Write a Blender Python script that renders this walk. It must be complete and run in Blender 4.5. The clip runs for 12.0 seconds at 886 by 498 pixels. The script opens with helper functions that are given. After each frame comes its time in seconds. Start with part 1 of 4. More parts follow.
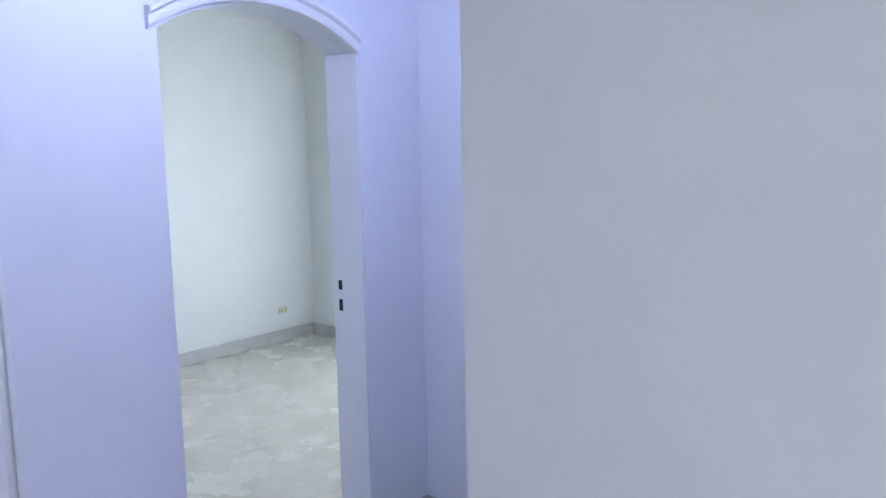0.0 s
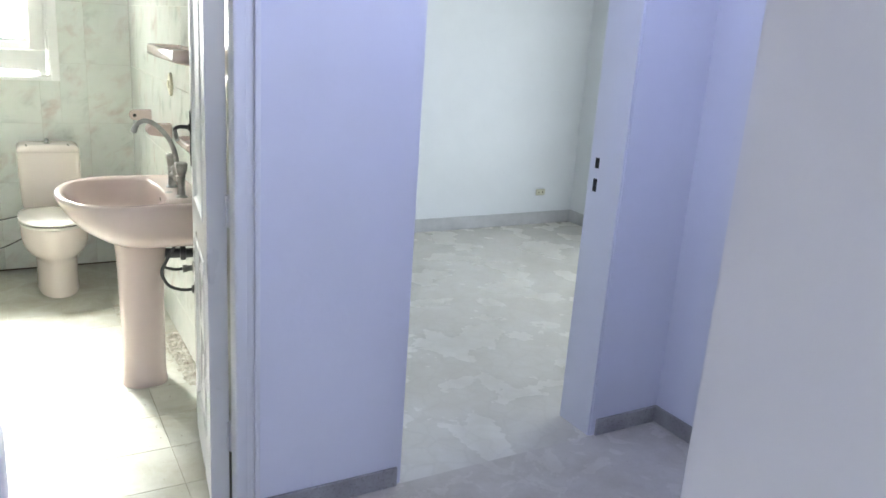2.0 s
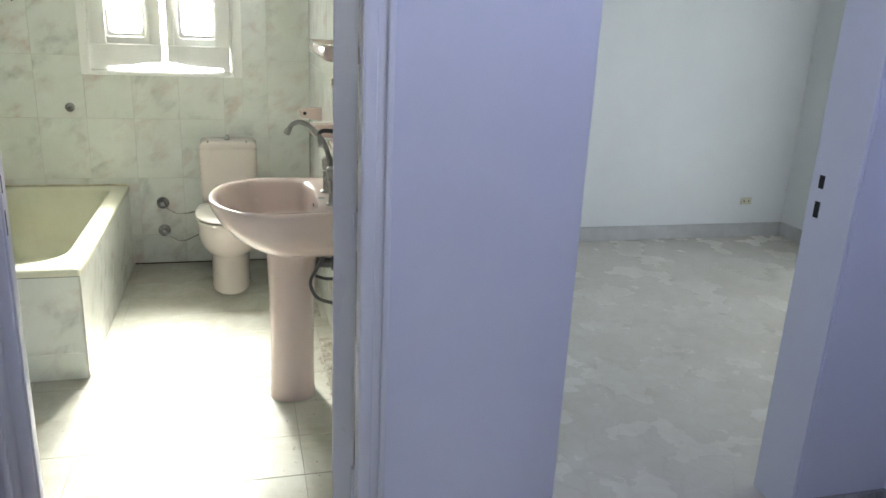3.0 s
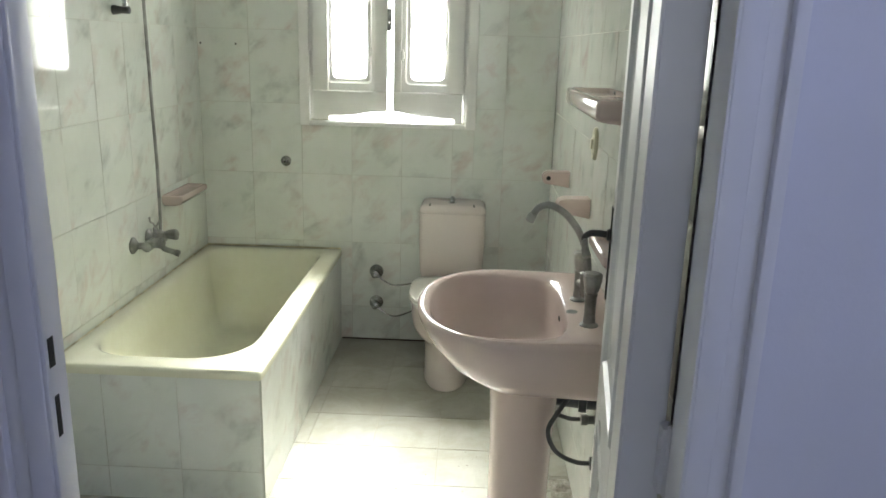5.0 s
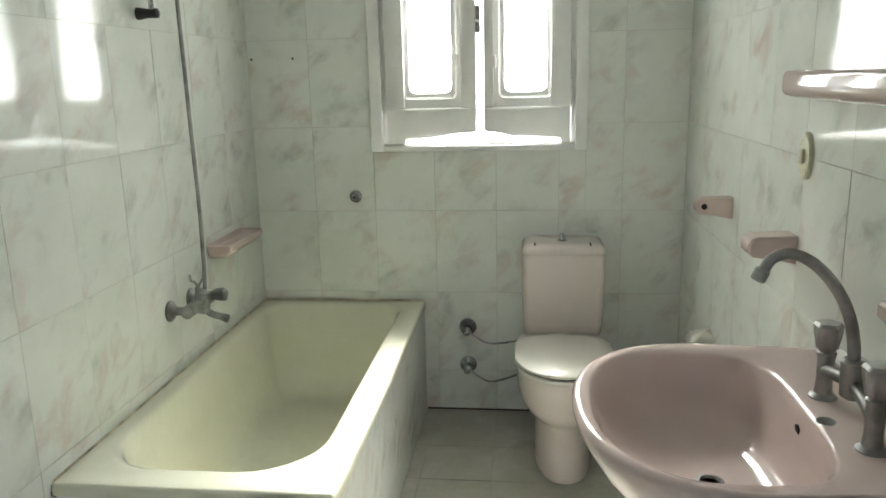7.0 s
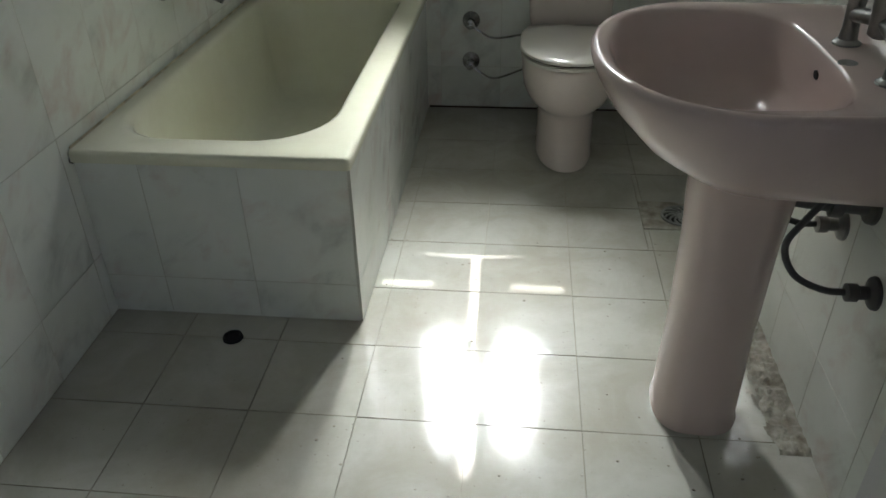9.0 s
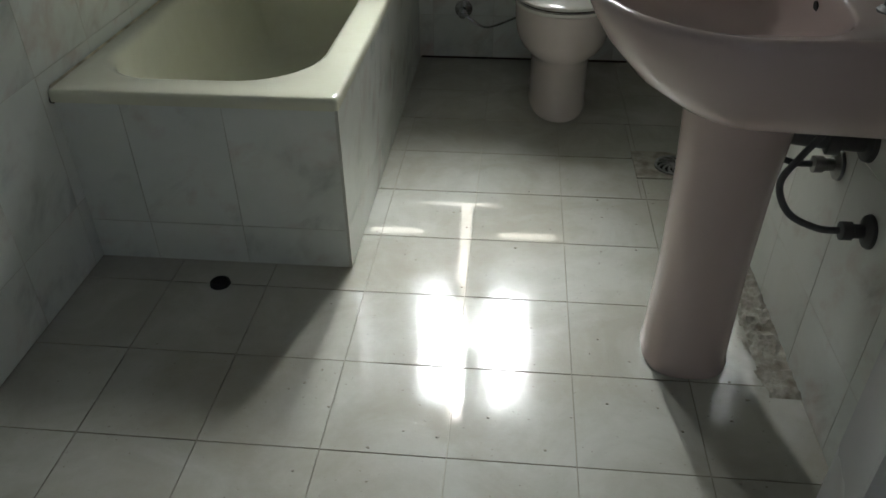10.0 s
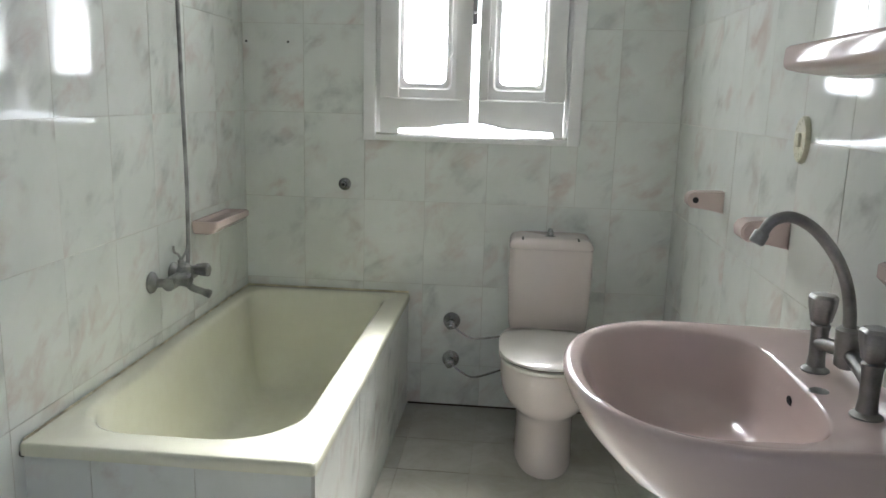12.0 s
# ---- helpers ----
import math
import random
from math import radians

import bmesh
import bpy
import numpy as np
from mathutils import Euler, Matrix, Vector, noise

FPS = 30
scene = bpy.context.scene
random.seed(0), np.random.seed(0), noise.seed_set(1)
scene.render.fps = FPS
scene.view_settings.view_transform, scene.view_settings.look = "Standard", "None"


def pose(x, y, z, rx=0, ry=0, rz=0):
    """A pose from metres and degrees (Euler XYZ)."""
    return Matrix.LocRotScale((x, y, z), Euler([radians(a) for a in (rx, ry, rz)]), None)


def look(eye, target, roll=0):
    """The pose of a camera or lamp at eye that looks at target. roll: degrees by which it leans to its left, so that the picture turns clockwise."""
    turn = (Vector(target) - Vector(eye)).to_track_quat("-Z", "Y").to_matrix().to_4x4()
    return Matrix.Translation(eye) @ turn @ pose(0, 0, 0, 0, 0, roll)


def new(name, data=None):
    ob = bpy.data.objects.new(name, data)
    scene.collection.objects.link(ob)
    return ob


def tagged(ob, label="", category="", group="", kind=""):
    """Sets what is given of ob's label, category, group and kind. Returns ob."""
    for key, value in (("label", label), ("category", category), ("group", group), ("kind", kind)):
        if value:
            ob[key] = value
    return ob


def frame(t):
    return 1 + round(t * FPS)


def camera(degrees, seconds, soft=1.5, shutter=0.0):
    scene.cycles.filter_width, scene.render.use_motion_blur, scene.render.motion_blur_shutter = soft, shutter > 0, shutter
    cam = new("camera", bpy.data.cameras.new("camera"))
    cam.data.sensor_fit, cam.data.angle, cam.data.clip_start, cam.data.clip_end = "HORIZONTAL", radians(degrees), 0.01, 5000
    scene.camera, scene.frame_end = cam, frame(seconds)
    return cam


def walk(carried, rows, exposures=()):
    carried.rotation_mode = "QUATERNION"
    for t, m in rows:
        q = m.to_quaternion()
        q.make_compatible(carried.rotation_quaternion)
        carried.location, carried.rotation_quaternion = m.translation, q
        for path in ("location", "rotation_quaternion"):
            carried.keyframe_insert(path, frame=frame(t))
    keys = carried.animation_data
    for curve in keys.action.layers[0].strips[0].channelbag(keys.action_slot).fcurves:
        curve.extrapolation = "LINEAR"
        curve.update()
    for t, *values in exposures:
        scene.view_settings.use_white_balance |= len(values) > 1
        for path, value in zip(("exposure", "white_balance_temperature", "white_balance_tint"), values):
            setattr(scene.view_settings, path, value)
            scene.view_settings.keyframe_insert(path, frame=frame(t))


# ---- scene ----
cam = camera(60.4, 12.0, soft=1.6)
PATH = [
    (0, (0.153, -0.049, 1.637), (1.674, 1.224, 1.378), -1.1),
    (0.5, (0.169, 0.001, 1.65), (1.443, 1.532, 1.464), -1.0),
    (1, (0.162, -0.016, 1.662), (1.255, 1.653, 1.52), -1.0),
    (1.5, (0.202, -0.009, 1.589), (1.233, 1.67, 1.245), -1.3),
    (2, (0.344, 0.087, 1.517), (1.313, 1.75, 0.974), 4.0),
    (2.5, (0.492, 0.224, 1.539), (1.359, 1.935, 0.972), 3.4),
    (3, (0.598, 0.414, 1.517), (1.103, 2.257, 0.926), 2.7),
    (3.5, (0.73, 0.6, 1.551), (0.854, 2.53, 1.042), 2.2),
    (5.3, (0.594, 1.468, 1.498), (0.428, 3.392, 0.977), 1.3),
    (5.5, (0.596, 1.557, 1.498), (0.336, 3.467, 0.963), 0.5),
    (6, (0.537, 1.743, 1.468), (0.268, 3.677, 1.032), -0.0),
    (6.5, (0.405, 1.917, 1.458), (0.247, 3.877, 1.092), 0.4),
    (7, (0.395, 2.017, 1.401), (0.171, 3.955, 0.958), -1.3),
    (7.5, (0.375, 2.035, 1.355), (0.18, 3.923, 0.725), -2.7),
    (7.7, (0.351, 2.013, 1.342), (0.189, 3.876, 0.634), -0.6),
    (9.3, (0.354, 1.968, 1.241), (0.161, 3.615, 0.123), -1.0),
    (9.5, (0.359, 1.969, 1.232), (0.175, 3.606, 0.098), -0.4),
    (10, (0.361, 1.963, 1.198), (0.196, 3.588, 0.044), -0.6),
    (10.5, (0.371, 1.978, 1.199), (0.209, 3.658, 0.125), -0.5),
    (11, (0.371, 1.998, 1.23), (0.201, 3.796, 0.371), -0.4),
    (11.5, (0.372, 2.005, 1.251), (0.182, 3.89, 0.609), 0.3),
    (12, (0.37, 2.012, 1.284), (0.195, 3.966, 0.893), 1.6),
]
EXPOSURES = [(0.0, 2.90, 6050, 12), (1.5, 2.86, 6200, 12), (2.5, 2.80, 6400, 11), (3.0, 2.28, 6500, 11), (3.5, 1.98, 6500, 10), (5.5, 1.76, 6450, 10), (6.5, 1.92, 6400, 11), (7.0, 1.68, 6400, 11), (7.5, 1.51, 6400, 11),
             (9.3, 0.13, 6120, 13), (10.5, -0.11, 6120, 13), (11.0, 0.06, 6120, 15), (11.5, 0.98, 6050, 17), (12.0, 1.51, 6000, 19)]
walk(cam, [(t, look(eye, target, roll)) for t, eye, target, roll in PATH], EXPOSURES)

# ---- world, sun, lights ----
SUN_TRAVEL = Vector((0.03, -1.0, -1.005)).normalized()
world = bpy.data.worlds.new("world")
scene.world = world
world.use_nodes = True
wn = world.node_tree.nodes
sky = wn.new("ShaderNodeTexSky")
sky.sky_type, sky.sun_disc = "NISHITA", False
sky.sun_elevation = math.asin(-SUN_TRAVEL.z)
sky.sun_rotation = math.atan2(-SUN_TRAVEL.x, -SUN_TRAVEL.y)
world.node_tree.links.new(sky.outputs[0], wn["Background"].inputs[0])
wn["Background"].inputs[1].default_value = 0.05

sun_data = bpy.data.lights.new("sun", "SUN")
sun_data.energy, sun_data.angle, sun_data.color = 5.0, radians(0.45), (1.0, 0.95, 0.87)
sun = new("sun", sun_data)
sun.matrix_world = look((0.3, 12, 8), Vector((0.3, 12, 8)) + SUN_TRAVEL)


def area_lamp(name, at, towards, w, h, watts, colour):
    data = bpy.data.lights.new(name, "AREA")
    data.shape, data.size, data.size_y, data.energy, data.color = "RECTANGLE", w, h, watts, colour
    ob = new(name, data)
    ob.matrix_world = look(at, towards)
    return ob


# lamps standing in for daylight that the frosted panes scatter down the sun's way
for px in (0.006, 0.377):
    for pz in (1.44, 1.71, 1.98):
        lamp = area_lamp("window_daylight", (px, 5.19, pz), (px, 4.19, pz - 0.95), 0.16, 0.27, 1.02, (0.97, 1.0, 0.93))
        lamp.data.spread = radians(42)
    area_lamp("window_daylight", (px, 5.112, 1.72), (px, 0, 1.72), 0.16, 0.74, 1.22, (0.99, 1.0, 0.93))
# lamp in an assumed opening out of view, for the bedroom's daylight
area_lamp("bedroom_daylight", (4.56, 3.25, 1.3), (0, 3.25, 1.3), 1.1, 2.0, 4.75, (0.92, 1.0, 0.99))
# fill lamps added out of view to light the corridor wall and the pier
area_lamp("anteroom_fill", (-1.47, -1.0, 1.5), (0, -1.0, 1.5), 1.4, 1.3, 1.4, (0.88, 0.88, 1.0))
area_lamp("anteroom_fill", (0.45, -2.96, 1.5), (0.45, 0, 1.5), 1.0, 1.3, 3.2, (0.84, 0.88, 1.0))
# unseen bulb, assumed from the bluer, brighter tops of the lobby walls
lamp_data = bpy.data.lights.new("assumed_lobby_bulb", "POINT")
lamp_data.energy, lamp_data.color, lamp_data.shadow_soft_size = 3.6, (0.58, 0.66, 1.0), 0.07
new("assumed_lobby_bulb", lamp_data).location = (1.45, 1.30, 2.36)


# ---- mesh helpers ----
def finish(name, bm, mat, smooth=False, angle=35):
    bmesh.ops.recalc_face_normals(bm, faces=bm.faces[:])
    me = bpy.data.meshes.new(name)
    bm.to_mesh(me)
    bm.free()
    if mat:
        me.materials.append(mat)
    if smooth:
        me.polygons.foreach_set("use_smooth", [True] * len(me.polygons))
        me.set_sharp_from_angle(angle=radians(angle))
    return me


def part(name, bm, mat, parent=None, label="", smooth=False, angle=35):
    ob = new(name, finish(name, bm, mat, smooth, angle))
    if parent:
        ob.parent = parent
        ob.matrix_parent_inverse = parent.matrix_world.inverted()
    return tagged(ob, label)


def empty(name, at, label="", category="", group="", kind=""):
    ob = new(name)
    ob.location = at
    ob.empty_display_size = 0.05
    bpy.context.view_layer.update()
    return tagged(ob, label, category, group, kind)


def box(bm, lo, hi, bevel=0.0, segs=2):
    m = bmesh.new()
    bmesh.ops.create_cube(m, size=1)
    for v in m.verts:
        v.co = Vector([(a + b) / 2 + c * (b - a) for a, b, c in zip(lo, hi, v.co)])
    if bevel:
        bmesh.ops.bevel(m, geom=m.edges[:], offset=bevel, segments=segs, affect="EDGES", profile=0.5)
    return merge(bm, m)


def merge(bm, m):
    me = bpy.data.meshes.new("tmp")
    m.to_mesh(me)
    m.free()
    bm.from_mesh(me)
    bpy.data.meshes.remove(me)
    return bm


def loft(bm, rings, cap_start=False, cap_end=False, closed=True):
    vs = [[bm.verts.new(p) for p in r] for r in rings]
    n = len(vs[0])
    for a, b in zip(vs, vs[1:]):
        for i in range(n if closed else n - 1):
            j = (i + 1) % n
            bm.faces.new((a[i], a[j], b[j], b[i]))
    if cap_start:
        bm.faces.new(vs[0][::-1])
    if cap_end:
        bm.faces.new(vs[-1])
    return bm


def axes_for(d):
    d = Vector(d).normalized()
    u = d.orthogonal().normalized()
    return u, d.cross(u).normalized()


def turned(bm, base, axis, profile, n=24, caps=True):
    """A turned shape: profile is a row of (distance along axis, radius)."""
    base, axis = Vector(base), Vector(axis).normalized()
    u, v = axes_for(axis)
    rings = [[base + axis * d + (u * math.cos(a) + v * math.sin(a)) * max(r, 0.0002) for a in [2 * math.pi * i / n for i in range(n)]] for d, r in profile]
    return loft(bm, rings, caps, caps)


def smooth_path(pts, per=8):
    pts = [Vector(p) for p in pts]
    ext = [pts[0] * 2 - pts[1]] + pts + [pts[-1] * 2 - pts[-2]]
    out = []
    for i in range(1, len(ext) - 2):
        a, b, c, d = ext[i - 1:i + 3]
        for k in range(per):
            t = k / per
            out.append(0.5 * ((2 * b) + (c - a) * t + (2 * a - 5 * b + 4 * c - d) * t * t + (3 * b - a - 3 * c + d) * t ** 3))
    return out + [pts[-1]]


def tube(bm, pts, r, n=10, per=8, r_end=None):
    path = smooth_path(pts, per) if per > 1 else [Vector(p) for p in pts]
    rings, u = [], None
    for i, p in enumerate(path):
        d = (path[min(i + 1, len(path) - 1)] - path[max(i - 1, 0)]).normalized()
        u = d.orthogonal().normalized() if u is None else (u - d * u.dot(d)).normalized()
        v = d.cross(u)
        rr = r if r_end is None else r + (r_end - r) * i / (len(path) - 1)
        rings.append([p + (u * math.cos(a) + v * math.sin(a)) * rr for a in [2 * math.pi * k / n for k in range(n)]])
    return loft(bm, rings, True, True)


def rounded_rect(x0, x1, y0, y1, radii, z, n=8):
    """Corner radii in the order x0y0, x1y0, x1y1, x0y1."""
    out = []
    for (cx, cy, a0), r in zip(((x0, y0, 180), (x1, y0, 270), (x1, y1, 0), (x0, y1, 90)), radii):
        ox = cx + r if cx == x0 else cx - r
        oy = cy + r if cy == y0 else cy - r
        for k in range(n + 1):
            a = radians(a0 + 90 * k / n)
            out.append(Vector((ox + r * math.cos(a), oy + r * math.sin(a), z)))
    return out


# ---- materials ----
def material(name, colour, rough=0.5, metal=0.0, coat=0.0, spec=0.5):
    m = bpy.data.materials.new(name)
    m.use_nodes = True
    b = m.node_tree.nodes["Principled BSDF"]
    b.inputs["Base Color"].default_value = (*colour, 1)
    b.inputs["Roughness"].default_value = rough
    b.inputs["Metallic"].default_value = metal
    b.inputs["Coat Weight"].default_value = coat
    b.inputs["Coat Roughness"].default_value = 0.06
    b.inputs["Specular IOR Level"].default_value = spec
    return m


def add(m, kind, **inputs):
    n = m.node_tree.nodes.new(kind)
    for k, v in inputs.items():
        n.inputs[k.replace("_", " ")].default_value = v
    return n


def link(m, a, b):
    m.node_tree.links.new(a, b)


def ramp(m, fac, stops, interp="LINEAR"):
    n = m.node_tree.nodes.new("ShaderNodeValToRGB")
    n.color_ramp.interpolation = interp
    els = n.color_ramp.elements
    while len(els) < len(stops):
        els.new(0.5)
    for e, (p, c) in zip(els, stops):
        e.position, e.color = p, (*c, 1) if len(c) == 3 else c
    link(m, fac, n.inputs[0])
    return n


def grey(v):
    return (v, v, v)


def mix(m, fac, a, b, mode="MIX"):
    n = m.node_tree.nodes.new("ShaderNodeMix")
    n.data_type, n.blend_type = "RGBA", mode
    for src, sock in ((fac, n.inputs[0]), (a, n.inputs[6]), (b, n.inputs[7])):
        if isinstance(src, (int, float)):
            sock.default_value = src
        elif isinstance(src, tuple):
            sock.default_value = (*src, 1)
        else:
            link(m, src, sock)
    return n.outputs[2]


def bump(m, height, strength, distance=0.002):
    n = add(m, "ShaderNodeBump", Strength=strength, Distance=distance)
    link(m, height, n.inputs["Height"])
    link(m, n.outputs[0], m.node_tree.nodes["Principled BSDF"].inputs["Normal"])


def coords(m):
    return add(m, "ShaderNodeTexCoord").outputs["Object"]


def noise_tex(m, vec, scale, detail=4.0, rough=0.55, distortion=0.0):
    n = add(m, "ShaderNodeTexNoise", Scale=scale, Detail=detail, Roughness=rough, Distortion=distortion)
    if vec is not None:
        link(m, vec, n.inputs["Vector"])
    return n.outputs["Fac"]


def out_colour(m, socket):
    link(m, socket, m.node_tree.nodes["Principled BSDF"].inputs["Base Color"])


def out_rough(m, socket):
    link(m, socket, m.node_tree.nodes["Principled BSDF"].inputs["Roughness"])


def surface(name, colour, rough, vary=0.06, scale=3.0, relief=0.0, relief_scale=120.0, metal=0.0, coat=0.0, tint=None, even=False):
    """Paint, plastic, ceramic or metal with soft blotches, fine wear and relief."""
    m = material(name, colour, rough, metal, coat)
    co = coords(m)
    big, small = noise_tex(m, co, scale, 5), noise_tex(m, co, scale * 14, 3)
    dark = tuple(c * (1 - vary * 2) for c in (tint or colour))
    lite = tuple(min(1, c * (1 + vary)) for c in colour)
    first = mix(m, ramp(m, big, [(0.3, grey(0)), (0.7, grey(1))]).outputs[0], dark, lite)
    out_colour(m, mix(m, ramp(m, small, [(0.35, grey(0.08 if even else 0.25)), (0.6, grey(0))]).outputs[0], first, dark))
    low, high = (0.95, 1.06) if even else (0.8, 1.3)
    out_rough(m, ramp(m, big if even else small, [(0.3, grey(max(0.02, rough * low))), (0.75, grey(min(1, rough * high)))]).outputs[0])
    if relief:
        bump(m, noise_tex(m, co, relief_scale, 4), relief, 0.001)
    return m


def veined_tile():
    """White glazed tile with short slanting grey-green and rose veins; every tile takes another cut of it."""
    m = material("veined_tile", (0.70, 0.74, 0.69), 0.09, coat=0.03, spec=0.25)
    co = coords(m)
    rnd = add(m, "ShaderNodeObjectInfo").outputs["Random"]
    geo = m.node_tree.nodes.new("ShaderNodeNewGeometry")
    shift = add(m, "ShaderNodeVectorMath")
    shift.operation = "SCALE"
    comb = add(m, "ShaderNodeCombineXYZ", Y=3.7, Z=9.1)
    comb.inputs["X"].default_value = 6.3
    link(m, comb.outputs[0], shift.inputs[0])
    link(m, rnd, shift.inputs["Scale"])
    addv = add(m, "ShaderNodeVectorMath")
    link(m, co, addv.inputs[0])
    link(m, shift.outputs[0], addv.inputs[1])
    # slanting coordinates: long along the vein, short across it
    turn = add(m, "ShaderNodeMapping")
    turn.inputs["Rotation"].default_value = (0, 0, radians(-41))
    link(m, addv.outputs[0], turn.inputs["Vector"])
    mp = add(m, "ShaderNodeMapping")
    mp.inputs["Scale"].default_value = (5.2, 9.5, 5.2)
    link(m, turn.outputs[0], mp.inputs["Vector"])
    wob = noise_tex(m, mp.outputs[0], 1.0, 6, 0.62, 0.5)
    smudge = ramp(m, wob, [(0.46, grey(0)), (0.70, grey(1.0))]).outputs[0]
    gate = ramp(m, noise_tex(m, addv.outputs[0], 7.0, 3), [(0.40, grey(0.05)), (0.62, grey(1))], "EASE").outputs[0]
    strength = mix(m, 1.0, smudge, gate, "MULTIPLY")
    cloud = ramp(m, noise_tex(m, addv.outputs[0], 5.0, 4), [(0.35, (0.745, 0.775, 0.725)), (0.65, (0.80, 0.82, 0.775))]).outputs[0]
    hue = ramp(m, noise_tex(m, addv.outputs[0], 5.0, 1), [(0.40, (0.43, 0.455, 0.42)), (0.54, (0.62, 0.51, 0.465))]).outputs[0]
    soft = add(m, "ShaderNodeMath")
    soft.operation = "MULTIPLY"
    soft.inputs[1].default_value = 0.86
    link(m, strength, soft.inputs[0])
    col = mix(m, soft.outputs[0], cloud, hue)
    grime = ramp(m, noise_tex(m, geo.outputs["Position"], 1.3, 6, 0.65), [(0.5, grey(0)), (0.8, grey(0.35))]).outputs[0]
    out_colour(m, mix(m, grime, col, (0.52, 0.54, 0.44)))
    out_rough(m, ramp(m, noise_tex(m, geo.outputs["Position"], 9, 4), [(0.35, grey(0.04)), (0.75, grey(0.11))]).outputs[0])
    bump(m, noise_tex(m, geo.outputs["Position"], 5, 2), 0.12, 0.003)
    return m


def floor_tile_mat(name, base, vein, rough=0.16):
    """Pale clouded floor tile with dull scuffs and specks of dirt."""
    m = material(name, base, rough, coat=0.2, spec=0.22)
    m.node_tree.nodes["Principled BSDF"].inputs["Coat Roughness"].default_value = 0.38
    geo = m.node_tree.nodes.new("ShaderNodeNewGeometry")
    rnd = add(m, "ShaderNodeObjectInfo").outputs["Random"]
    pos = geo.outputs["Position"]
    cloud = ramp(m, noise_tex(m, pos, 4, 6, 0.6, 0.8), [(0.38, vein), (0.6, base)]).outputs[0]
    tone = ramp(m, rnd, [(0, grey(0.93)), (1, grey(1.0))]).outputs[0]
    col = mix(m, 1.0, cloud, tone, "MULTIPLY")
    dirt = ramp(m, noise_tex(m, pos, 2.2, 8, 0.7), [(0.44, grey(0)), (0.72, grey(0.6))]).outputs[0]
    col = mix(m, dirt, col, (0.33, 0.29, 0.21))
    speck = ramp(m, noise_tex(m, pos, 95, 2), [(0.70, grey(0)), (0.76, grey(0.7))]).outputs[0]
    out_colour(m, mix(m, speck, col, (0.22, 0.20, 0.16)))
    scuffs = ramp(m, noise_tex(m, pos, 8, 6, 0.62, 0.8), [(0.36, grey(rough * 0.7)), (0.52, grey(rough * 1.1)), (0.66, grey(rough * 2.0))]).outputs[0]
    out_rough(m, scuffs)
    bump(m, noise_tex(m, pos, 20, 5, 0.6), 0.26, 0.002)
    return m


def crazed_floor():
    """Cream floor of flat marble-look flakes with faint dark outlines."""
    m = material("crazed_floor", (0.6, 0.58, 0.52), 0.2)
    geo = m.node_tree.nodes.new("ShaderNodeNewGeometry")
    pos = geo.outputs["Position"]
    wob = add(m, "ShaderNodeTexNoise", Scale=9.0, Detail=4.0)
    link(m, pos, wob.inputs["Vector"])
    off = mix(m, 0.075, pos, wob.outputs["Color"], "ADD")
    v = add(m, "ShaderNodeTexVoronoi", Scale=8.5)
    v.feature = "DISTANCE_TO_EDGE"
    link(m, off, v.inputs["Vector"])
    cell = add(m, "ShaderNodeTexVoronoi", Scale=8.5)
    link(m, off, cell.inputs["Vector"])
    sep = add(m, "ShaderNodeSeparateColor")
    link(m, cell.outputs["Color"], sep.inputs[0])
    tone = ramp(m, sep.outputs[0], [(0, (0.60, 0.572, 0.50)), (1, (0.605, 0.58, 0.51))]).outputs[0]
    pale = ramp(m, noise_tex(m, pos, 6.5, 5, 0.6, 1.4), [(0.34, grey(0)), (0.68, grey(0.7))], "EASE").outputs[0]
    tone = mix(m, pale, tone, (0.665, 0.645, 0.585))
    edge = ramp(m, v.outputs["Distance"], [(0.0, grey(0.16)), (0.07, grey(0))]).outputs[0]
    col = mix(m, edge, tone, (0.40, 0.375, 0.32))
    dirt = ramp(m, noise_tex(m, pos, 1.6, 7, 0.65), [(0.45, grey(0)), (0.75, grey(0.5))]).outputs[0]
    out_colour(m, mix(m, dirt, col, (0.47, 0.43, 0.35)))
    out_rough(m, ramp(m, noise_tex(m, pos, 3, 5), [(0.3, grey(0.14)), (0.7, grey(0.36))]).outputs[0])
    bump(m, noise_tex(m, pos, 7, 3), 0.1, 0.003)
    return m


def wall_paint(name, colour):
    m = material(name, colour, 0.42, spec=0.4)
    pos = m.node_tree.nodes.new("ShaderNodeNewGeometry").outputs["Position"]
    worn = ramp(m, noise_tex(m, pos, 1.1, 6, 0.6), [(0.35, tuple(c * 0.93 for c in colour)), (0.65, colour)]).outputs[0]
    scuff = ramp(m, noise_tex(m, pos, 16, 5, 0.7), [(0.6, grey(0)), (0.8, grey(0.25))]).outputs[0]
    out_colour(m, mix(m, scuff, worn, tuple(c * 0.8 for c in colour)))
    bump(m, noise_tex(m, pos, 26, 6, 0.6), 0.25, 0.004)
    return m


M_TILE = veined_tile()
M_GROUT = surface("grout", (0.72, 0.73, 0.67), 0.8, 0.08, 1.1, 0.3, tint=(0.58, 0.57, 0.50))
M_FLOOR_GROUT = surface("floor_grout", (0.45, 0.43, 0.35), 0.9, 0.22, 2.0, 0.4)
M_FLOOR = floor_tile_mat("bath_floor_tile", (0.52, 0.52, 0.465), (0.44, 0.43, 0.365), 0.10)
M_CRAZED = crazed_floor()
M_LOBBY_FLOOR = floor_tile_mat("lobby_floor_tile", (0.60, 0.565, 0.51), (0.56, 0.525, 0.47), 0.2)
M_LILAC = wall_paint("lilac_wall_paint", (0.715, 0.722, 0.80))
